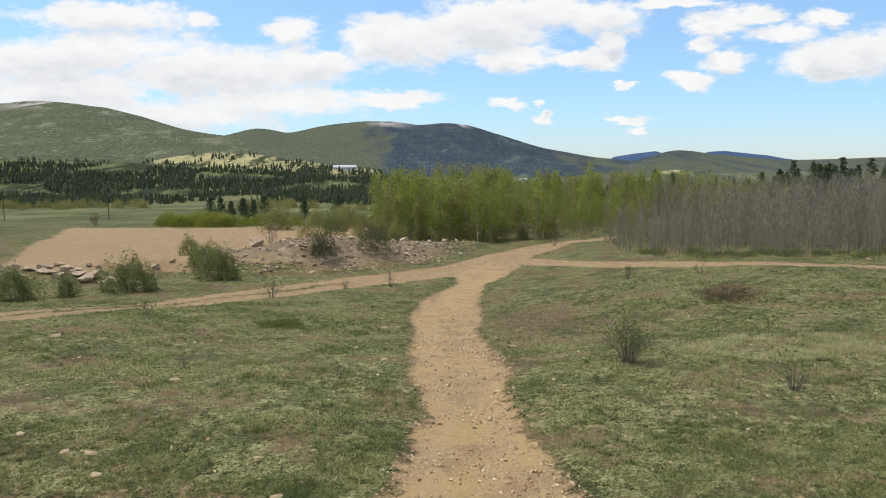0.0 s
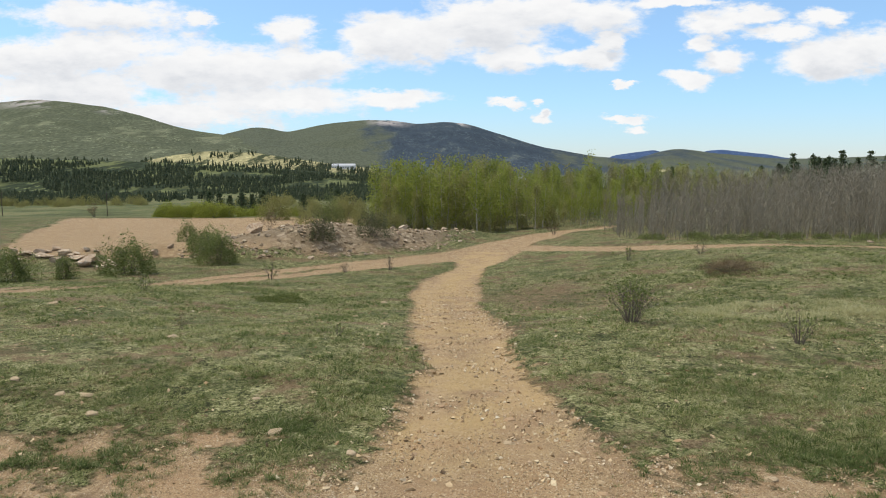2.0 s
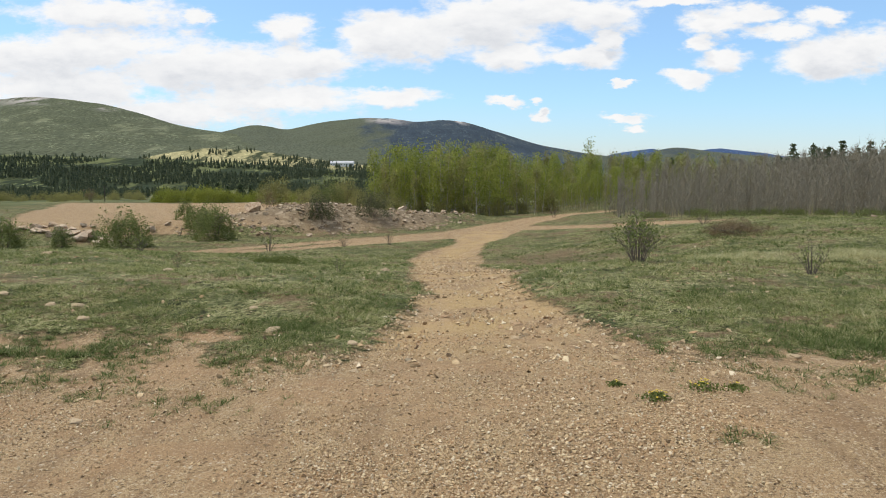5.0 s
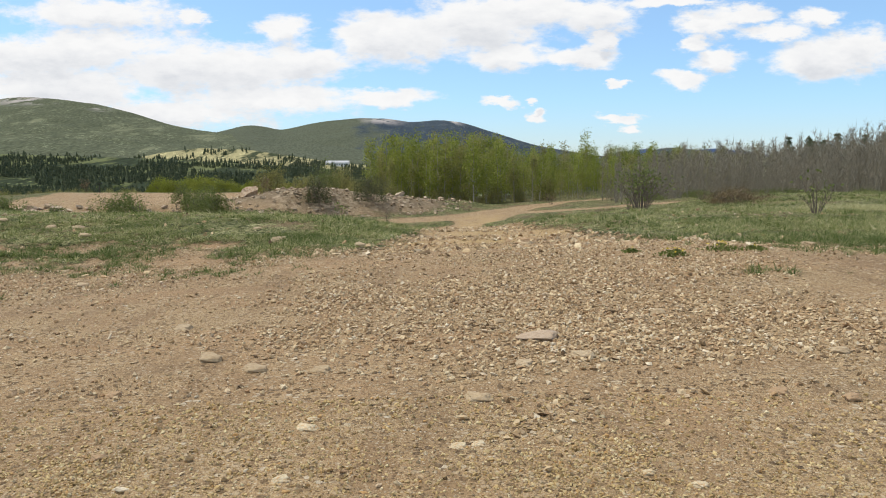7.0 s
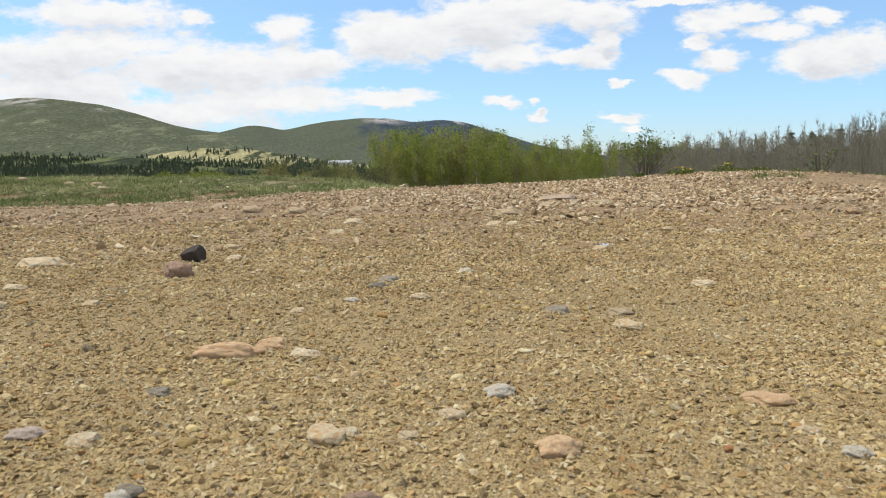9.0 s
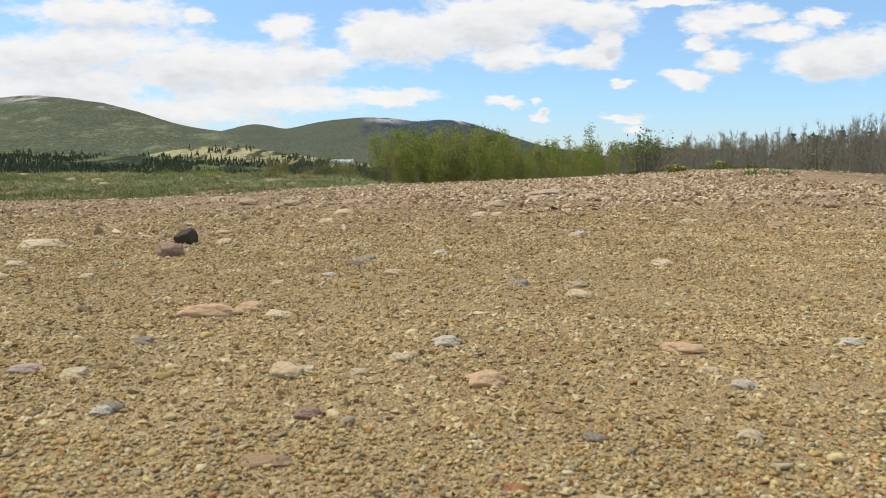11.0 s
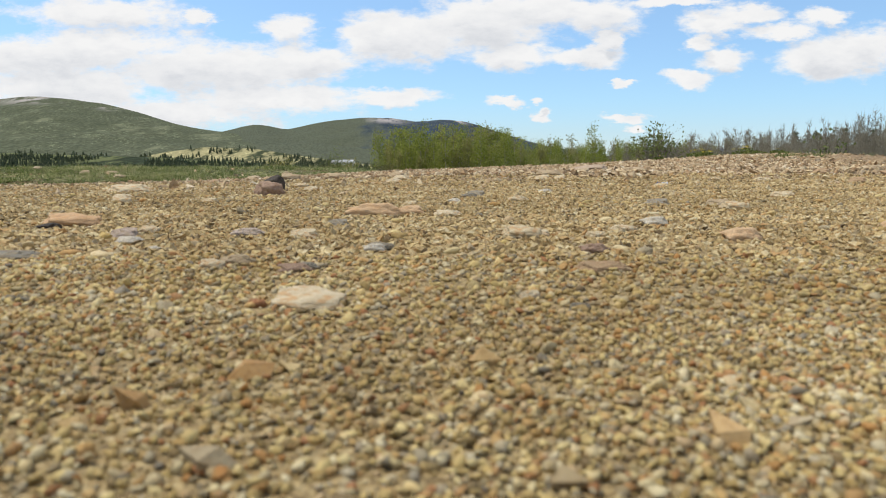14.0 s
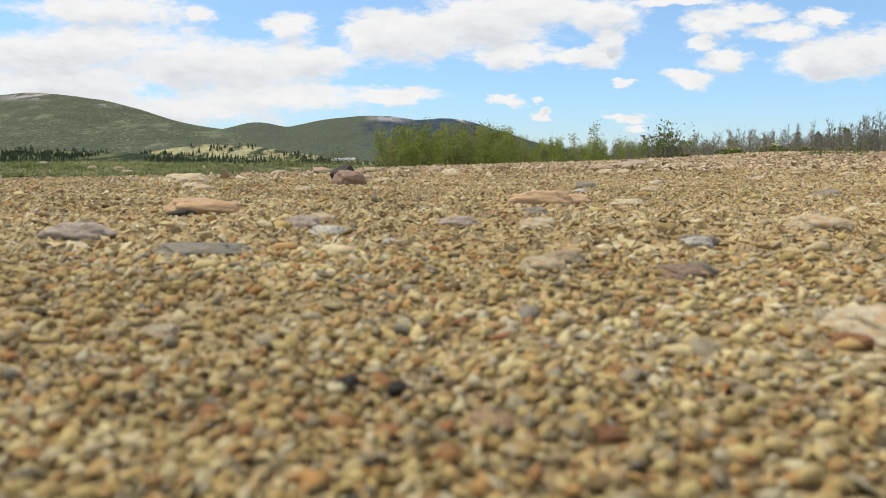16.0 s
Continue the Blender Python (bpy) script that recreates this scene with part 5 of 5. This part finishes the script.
PALE_STONES = ((-0.93, 3.50, 0.085), (0.55, 2.89, 0.057), (0.40, 3.0, 0.049), (-0.28, 3.26, 0.07), (-0.20, 3.28, 0.056), (-0.93, 2.97, 0.069),
               (-0.206, 1.25, 0.050), (0.08, 1.68, 0.050), (-0.92, 3.60, 0.05), (-1.23, 2.5, 0.048), (-0.650, 0.735, 0.046), (-0.625, 0.745, 0.026), (-0.561, 0.740, 0.022),
               (-0.893, 0.725, 0.036), (-0.516, 0.800, 0.028), (-0.179, 0.532, 0.023), (-0.340, 0.395, 0.024), (-0.142, 0.745, 0.025), (-1.506, 1.69, 0.046), (-1.413, 1.46, 0.046),
               (-1.087, 0.775, 0.029), (-1.23, 1.48, 0.036), (-0.80, 1.41, 0.030), (0.0, 2.4, 0.05), (-1.14, 2.22, 0.05), (-0.57, 1.545, 0.040), (-0.924, 0.480, 0.024), (-1.067, 0.325, 0.014),
               (-0.683, 0.349, 0.015), (-1.65, 2.09, 0.11))
QUARTZ_STONES = ((-0.457, 0.880, 0.040), (-0.122, 0.688, 0.026), (-0.803, 0.595, 0.022), (-0.46, 1.9, 0.036), (-1.011, 0.589, 0.015), (0.11, 0.89, 0.030), (-0.71, 1.52, 0.026))
TAN_STONES = ((-1.0, 4.41, 0.109), (-1.39, 4.47, 0.132), (1.25, 5.74, 0.129), (0.12, 4.45, 0.11), (0.48, 4.62, 0.13), (0.07, 5.58, 0.09), (-0.17, 3.86, 0.12), (-1.72, 4.74, 0.15), (-2.18, 5.68, 0.13),
              (1.99, 4.65, 0.11), (-1.57, 12.0, 0.24), (-3.02, 13.05, 0.36), (1.08, 12.53, 0.213), (-1.33, 10.27, 0.145), (-1.35, 10.79, 0.135),
              (-4.13, 12.69, 0.143), (-7.40, 15.13, 0.30), (-7.95, 15.2, 0.25), (2.85, 29.4, 0.30), (-5.25, 10.19, 0.124), (-4.31, 8.64, 0.152),
              (4.72, 10.55, 0.233), (-6.84, 14.15, 0.30), (-9.38, 16.04, 0.29), (-3.51, 29.6, 0.324), (-2.08, 25.87, 0.364), (-7.7, 20.97, 0.385),
              (-3.83, 14.88, 0.174), (5.47, 14.34, 0.20), (-15.0, 28.52, 0.546), (-2.97, 37.12, 0.403), (-0.188, 1.37, 0.043), (-0.909, 0.502, 0.026))
for x, y, w in PALE_STONES:
    stone(x, y, w, "pale", 0.7, 0.42, None, 0.47)
for x, y, w in QUARTZ_STONES:
    stone(x, y, w, "quartz", 0.75, 0.45, None, 0.46)
for x, y, w in TAN_STONES:
    stone(x, y, w * (0.8 if y > 10 else 1.0), "tan", 0.75, 0.42, None, 0.44)
for x, y, w in ((-0.303, 1.39, 0.050), (-0.65, 1.77, 0.054), (-0.67, 1.69, 0.040), (-0.325, 0.525, 0.021), (-0.799, 0.605, 0.026), (-0.876, 0.886, 0.032), (-0.846, 0.472, 0.020)):
    stone(x, y, w, "blue", 0.7, 0.40, None, 0.46)
for x, y, w in ((-2.0, 4.07, 0.082), (0.81, 2.67, 0.064), (1.60, 3.82, 0.09), (1.30, 3.91, 0.09), (-1.70, 3.23, 0.05)):
    stone(x, y, w, "red", 0.7, 0.45)
# stone shapes added in place of three dark tufts by the trail
for x, y, w in ((-0.10, 14.9, 0.16), (1.23, 13.95, 0.20), (2.15, 9.95, 0.15)):
    stone(x, y, w, "red", 0.7, 0.35)

# ---- litter ----
def litter_scrap(x, y, width):
    """A crumpled scrap of thin plastic."""
    r = np.random.default_rng(77)
    u, v = np.meshgrid(np.linspace(-1, 1, 9), np.linspace(-1, 1, 7))
    edge = 1 - 0.25 * r.random(u.shape) * (np.maximum(abs(u), abs(v)) > 0.9)
    z = 0.30 + 0.22 * np.sin(3.1 * u + 1.7 * v) + 0.16 * np.sin(5.3 * v - 2.2 * u) + r.normal(0, 0.08, u.shape)
    g = np.arange(u.size).reshape(u.shape)
    q = np.stack([g[:-1, :-1], g[:-1, 1:], g[1:, 1:], g[1:, :-1]], -1).reshape(-1, 4)
    top = np.stack([u * edge, v * edge * 0.6, z], -1).reshape(-1, 3) * width / 2
    both = np.concatenate([top, top - (0, 0, 0.0012)])
    me = mesh_from("litter_scrap", both, np.concatenate([q, q[:, ::-1] + u.size]), False)
    m, n, shader, at = surface("blue_white_plastic", 0.35, 0.5)
    n.to(n.mix(n.span(n.noise(at, 45.0, 2), 0.46, 0.52), (0.16, 0.24, 0.50), (0.62, 0.64, 0.70)), shader.inputs["Base Color"])
    me.materials.append(m)
    ob = new("litter_scrap", me)
    ob.location = (x, y, float(land(x, y)) + 0.002)
    return tagged(ob, "crumpled scrap of blue and white plastic on gravel", "litter")


litter_scrap(0.01, 2.44, 0.042)

# ---- grass ----
def grass_material(name, *tones):
    m, n, shader, at = surface(name, 0.8, 0.15)
    pick = n.put("ShaderNodeNewGeometry").outputs["Random Per Island"]
    patch = n.noise(at, 0.5, 4, 0.6)
    lush = n.span(n.math("ADD", n.noise(at, 0.42, 3, 0.5), n.math("MULTIPLY", n.math("SUBTRACT", n.noise(at, 2.2, 5, 0.6), 0.5), 0.5)), 0.50, 0.62)
    col = n.ramp(n.math("ADD", n.math("MULTIPLY", pick, 0.62), n.math("MULTIPLY", patch, 0.38)), *[(0.22 + 0.55 * k / (len(tones) - 1), t) for k, t in enumerate(tones)])
    col = n.mix(n.math("MULTIPLY", lush, 0.45), col, (0.090, 0.130, 0.034))
    n.to(col, shader.inputs["Base Color"])
    back = n.put("ShaderNodeBsdfTranslucent")
    n.to(col, back.inputs[0])
    both = n.put("ShaderNodeMixShader")
    both.inputs[0].default_value = 0.5
    n.to(shader.outputs[0], both.inputs[1]), n.to(back.outputs[0], both.inputs[2])
    n.to(both.outputs[0], [k for k in n.tree.nodes if k.bl_idname == "ShaderNodeOutputMaterial"][0].inputs[0])
    return m


GRASS = grass_material("short_meadow_grass", (0.080, 0.112, 0.026), (0.178, 0.216, 0.062), (0.292, 0.312, 0.120), (0.53, 0.485, 0.27))
STRAW = grass_material("pale_tall_grass", (0.30, 0.30, 0.13), (0.42, 0.40, 0.20), (0.54, 0.50, 0.29))


SEDGE = grass_material("dark_green_tufts", (0.055, 0.082, 0.022), (0.100, 0.140, 0.038), (0.165, 0.200, 0.068), (0.30, 0.30, 0.14))


def tuft(blades, seed, width=0.05, reach=1.5):
    """A tuft of narrow curved blades one unit tall."""
    r, s = np.random.default_rng(seed), Soup()
    for k in range(blades):
        w, out, h = r.uniform(0, 6.28), r.uniform(0.1, reach), r.uniform(0.6, 1.0)
        side = np.array([-math.sin(w), math.cos(w), 0]) * width
        foot = np.array([math.cos(w), math.sin(w), 0]) * 0.12
        tip = foot + (math.cos(w) * out, math.sin(w) * out, h * (1 - 0.35 * out))
        s.add([foot - side, foot + side, tip], [(0, 1, 2)])
    return np.concatenate(s.v), np.concatenate(s.f)


def meadow(per_m2, y0, y1, low, high, blades, width, inside=None, seed=5, limit=0.62):
    """A lot of tufts over the grassy ground between two distances."""
    half = 0.66 * y1 + 0.5
    count = int(per_m2 * 2 * half * (y1 - y0))
    x, y = rng.uniform(-half, half, count), rng.uniform(y0, y1, count)
    cover = 1 - ease(limit - 0.32, limit, bare(x, y))
    thick = np.clip(0.50 + 0.9 * ripple(x, y, 1.1, 3, 31) + 0.5 * ripple(x, y, 6.0, 2, 33), 0.04, 1)
    thick = thick * (1 - 0.75 * dead_turf(x, y))
    k = (np.abs(x) < 0.64 * y + 1) & (rng.random(count) < cover * thick)
    if inside is not None:
        k &= inside(x, y)
    x, y = x[k], y[k]
    v, f = tuft(blades, seed, width)
    s = low + (high - low) * rng.random(len(x)) ** 1.6 * (0.6 + 0.4 * thick[k])
    return scattered(v, f, np.column_stack([x, y, land(x, y) - 0.005]), np.column_stack([s * 1.35, s * 1.35, s]), 1.0, 0.12)


def pale_patch(x, y):
    return ((x - 12.0) / 3.2) ** 2 + ((y - 25.5) / 2.4) ** 2 < 1 + 0.8 * ripple(x, y, 1.5, 2, 77)


tagged(new("grass", joined("grass", [meadow(230, 5.5, 16, 0.03, 0.11, 10, 0.05, None, 5), meadow(70, 16, 30, 0.04, 0.13, 9, 0.07, None, 6),
                                     meadow(20, 30, 62, 0.05, 0.16, 8, 0.09, None, 7), meadow(7, 8, 44, 0.09, 0.19, 26, 0.035, None, 14),
                                     meadow(60, 7, 17, 0.07, 0.16, 11, 0.035, lambda x, y: (x < -1.0) | (x > 4.2), 15)], GRASS, False)),
       "short grey-green meadow grass in uneven tufts", "grass", kind="stuff")
tagged(new("grass_tufts", joined("grass_tufts", [meadow(170, 7.0, 13.5, 0.04, 0.13, 12, 0.04, lambda x, y: ((x < -1.8) | (x > 2.4)) & (ripple(x, y, 0.8, 2, 63) + 0.5 * ripple(x, y, 2.5, 2, 64) > 0.27 - 0.30 * ease(7.5, 12.5, y)), 16, 1.3),
                                     meadow(60, 10.5, 17, 0.07, 0.17, 16, 0.045, lambda x, y: (np.abs(x - 0.6) > 2.2) & (ripple(x, y, 0.7, 2, 66) > 0.14), 17, 0.9),
                                           meadow(9, 16, 50, 0.10, 0.24, 18, 0.05, lambda x, y: ripple(x, y, 2.2, 2, 68) > 0.0, 18)], SEDGE, False)),
       "dark green grass tufts on the edge of the bare ground", "grass", kind="stuff")
tagged(new("tall_grass", joined("tall_grass", [meadow(170, 20, 31, 0.16, 0.34, 8, 0.035, pale_patch, 8), meadow(5, 10, 45, 0.10, 0.24, 6, 0.035, None, 9), meadow(34, 9, 24, 0.05, 0.12, 7, 0.05, None, 19)], STRAW, False)),
       "pale yellow-green taller grass and dry stalks", "grass", kind="stuff")


# ---- yellow-flowered cushions ----
FLOWER = leaf_material("yellow_petals", (0.42, 0.31, 0.03), (0.55, 0.42, 0.045), (0.62, 0.50, 0.07), 0.2)
CUSHION = leaf_material("cushion_leaves", (0.085, 0.110, 0.026), (0.150, 0.175, 0.045), (0.215, 0.230, 0.070), 0.35)


petals = Soup()
for k in range(5):
    w = k * 2 * math.pi / 5
    a, b = np.array([math.cos(w), math.sin(w), 0.25]) * 0.013, np.array([-math.sin(w), math.cos(w), 0]) * 0.006
    petals.add([(0, 0, 0), a * 0.6 - b, a, a * 0.6 + b], [(0, 1, 2), (0, 2, 3)])
BLOSSOM = petals.mesh("blossom", FLOWER)


def flower_cushion(seed, x, y, width, blooms):
    r = np.random.default_rng(seed)
    plant_ob = new("flower_cushion")
    n = int(240 * min(1, width / 0.4))
    p = r.normal(0, 0.36, (n, 2)) * width / 2
    high = 0.16 * width * np.exp(-(p ** 2).sum(1) / (0.4 * width) ** 2)
    part("foliage", Soup().leaves(np.column_stack([p, high * r.uniform(0.1, 1.0, n)]), 0.016, 0.5).mesh("cushion_leaves", CUSHION), plant_ob)
    for bx, by in r.normal(0, 0.3, (blooms, 2)) * width / 2:
        ob = part("blossom", BLOSSOM, plant_ob, "small yellow blossom")
        ob.location = (bx, by, 0.18 * width * math.exp(-(bx * bx + by * by) / (0.4 * width) ** 2) + 0.012)
        ob.rotation_euler = (r.normal(0, 0.3), r.normal(0, 0.3), r.uniform(0, 6.28))
    tagged(plant_ob, "low green cushion plant with small yellow flowers on gravel", "flower", "yellow flowers")
    return stand(plant_ob, x, y, 0, 1, 0.0)


flower_cushion(701, 2.18, 8.35, 0.46, 22)
flower_cushion(702, 2.80, 8.62, 0.54, 16)
flower_cushion(703, 1.89, 8.97, 0.26, 3)
flower_cushion(704, 3.15, 8.60, 0.34, 5)
mat_plant = shrub(430, 2.9, 0.28, CUSHION, 700, "low yellow-green mat plant in the grass", 20, 0.06, 0.008, "mat_plant")
stand(mat_plant, -8.4, 37.2)

# ---- far woods ----
FAR_NEEDLE = leaf_material("far_conifers", (0.044, 0.060, 0.028), (0.070, 0.088, 0.040), (0.110, 0.124, 0.056), 0.2)


def conifer_form(seed, tiers=5):
    """A conifer one unit tall: ragged tiers of drooping boughs."""
    r, s = np.random.default_rng(seed), Soup()
    for k in range(tiers):
        z0, z1 = 0.06 + 0.84 * k / tiers, 0.06 + 0.84 * (k + 1.9) / tiers
        rad = 0.25 * (1 - k / tiers) ** 0.7 + 0.03
        w = np.arange(6) * math.pi / 3 + r.uniform(0, 1)
        rr = rad * r.uniform(0.65, 1.2, 6)
        ring = np.column_stack([np.cos(w) * rr, np.sin(w) * rr, z0 + r.uniform(-0.03, 0.03, 6)])
        s.add(np.vstack([ring, [(0, 0, min(1.0, z1))]]), [(i, (i + 1) % 6, 6) for i in range(6)])
    return np.concatenate(s.v), np.concatenate(s.f)


def woods(name, count, x0, x1, y0, y1, inside, low, high, material, label, seed):
    r = np.random.default_rng(seed)
    x, y = r.uniform(x0, x1, count), r.uniform(y0, y1, count)
    k = inside(x, y)
    x, y = x[k], y[k]
    z = on_land(x, y)
    s = r.uniform(low, high, len(x))
    v, f = conifer_form(seed)
    return tagged(new(name, scatter(name, v, f, np.column_stack([x, y, z - 0.3]), s, material, 1.0, False, 0.03)), label, "forest", kind="stuff")


def west_wood(x, y):
    side = x / y
    clump = ripple(x, y, 90, 3, 91)
    front = np.interp(side, (-0.75, -0.55, -0.42, -0.30, -0.18, -0.06, 0.02), (500, 500, 520, 640, 560, 480, 480))
    return (side < 0.0) & (side > -0.72) & (y > front) & (clump > -0.34 + 0.16 * np.sin(y / 45.0 + x / 160.0))


woods("conifer_forest", 13000, -760, 0, 470, 1080, west_wood, 3.6, 7.6, FAR_NEEDLE, "dark conifer forest across the valley", 81)
woods("conifer_forest", 900, 60, 760, 420, 1080, lambda x, y: (x / y > 0.06) & (x / y < 0.72) & (ripple(x, y, 110, 3, 95) > 0.0), 9, 16, FAR_NEEDLE, "scattered dark conifers in the valley", 83)
woods("conifer_forest", 1500, -640, -60, 1120, 1500, lambda x, y: (x / y < -0.06) & (ripple(x, y, 60, 2, 97) > -0.05), 6, 10, FAR_NEEDLE, "scattered pines on the dry hillside", 85)

far_willow = shrub(440, 9.0, 5.5, OLIVE_LEAF, 500, "olive-green trees leafing out at the foot of the forest", 18, 0.26, 0.03, "tree")
tagged(far_willow, category="tree", group="leafing trees at the forest's foot")
plant([far_willow], spread_out(44, lambda x, y: -0.60 < x / y < -0.40 or -0.27 < x / y < -0.16, -300, -62, 425, 500, 5, 41) + [(-44, 400), (-36, 405)], 0.5, 1.15)

# ---- works of people, far off ----
WEATHERED = bark_material("weathered_pole_wood", (0.11, 0.085, 0.065), (0.07, 0.055, 0.045))
WALL = surface("far_white_siding", 0.8)
WALL[1].to(WALL[1].mix(WALL[1].noise(WALL[3], 0.3), (0.62, 0.62, 0.60), (0.74, 0.74, 0.72)), WALL[2].inputs["Base Color"])
ROOF = surface("far_metal_roof", 0.6)
ROOF[1].to(ROOF[1].mix(ROOF[1].noise(ROOF[3], 0.3), (0.40, 0.40, 0.41), (0.55, 0.55, 0.56)), ROOF[2].inputs["Base Color"])
GLASS = surface("far_window_glass", 0.15, 0.5)
GLASS[1].to((0.03, 0.04, 0.05), GLASS[2].inputs["Base Color"])


def box(name, size, at, material, parent, bevel=0.02):
    bm = bmesh.new()
    bmesh.ops.create_cube(bm, size=1.0, matrix=Matrix.Translation(at) @ Matrix.Diagonal((*size, 1)))
    bmesh.ops.bevel(bm, geom=bm.edges[:], offset=min(bevel, min(size) * 0.2), segments=1, affect="EDGES")
    me = bpy.data.meshes.new(name)
    bm.to_mesh(me), bm.free()
    me.materials.append(material)
    return part(name, me, parent)


def utility_pole(x, y, height):
    ob = new("utility_pole")
    s = Soup().tube([(0, 0, -0.5), (0, 0, height * 0.5), (0, 0, height)], [0.17, 0.15, 0.12], 8)
    part("post", s.mesh("post", WEATHERED), ob)
    arm = box("crossarm", (2.2, 0.12, 0.14), (0, 0, height - 0.5), WEATHERED, ob)
    for k in (-0.9, 0.0, 0.9):
        part("insulator", Soup().tube([(k, 0, height - 0.43), (k, 0, height - 0.15)], [0.06, 0.04], 6).mesh("insulator", GLASS[0]), arm)
    tagged(ob, "weathered wooden utility pole standing in the meadow", "pole", "utility poles")
    return stand(ob, x, y, 0.5, 1, 0.0)


utility_pole(-134, 300, 9.6)
utility_pole(-176, 300, 10.0)


def house(x, y, length, depth, tall, windows, turn=0.0):
    ob = new("house")
    box("walls", (length, depth, tall), (0, 0, tall / 2 - 1.0), WALL[0], ob, 0.05)
    rise = depth * 0.22
    v = [(-length / 2 - 0.4, -depth / 2 - 0.4, tall - 1), (length / 2 + 0.4, -depth / 2 - 0.4, tall - 1), (length / 2 + 0.4, depth / 2 + 0.4, tall - 1),
         (-length / 2 - 0.4, depth / 2 + 0.4, tall - 1), (-length / 2 - 0.4, 0, tall - 1 + rise), (length / 2 + 0.4, 0, tall - 1 + rise)]
    me = bpy.data.meshes.new("roof")
    me.from_pydata(v, [], [(0, 1, 5, 4), (2, 3, 4, 5), (1, 2, 5), (3, 0, 4), (3, 2, 1, 0)])
    me.materials.append(ROOF[0])
    part("roof", me, ob)
    for k in range(windows):
        box("window", (length / windows * 0.5, 0.25, 1.6), (length * ((k + 0.5) / windows - 0.5), -depth / 2 - 0.05, tall * 0.5 - 0.6), GLASS[0], ob)
    tagged(ob, "far white building with a low grey roof on the valley side", "house", "houses in the valley")
    return stand(ob, x, y, turn, 1, 0.5)


house(-188, 1445, 44, 16, 7.5, 9)
for k, (x, y, w) in enumerate(((-600, 1250, 17), (-575, 1258, 12), (-520, 1280, 10), (-455, 1300, 12), (-90, 1520, 14), (-60, 1560, 12), (-20, 1540, 12), (35, 1500, 14), (60, 1520, 10),
                               (75, 1490, 12), (120, 1480, 12), (160, 1500, 14), (215, 1450, 11))):
    house(x, y, w, 8, 5.5, 3, 0.2 * (k % 3 - 1))
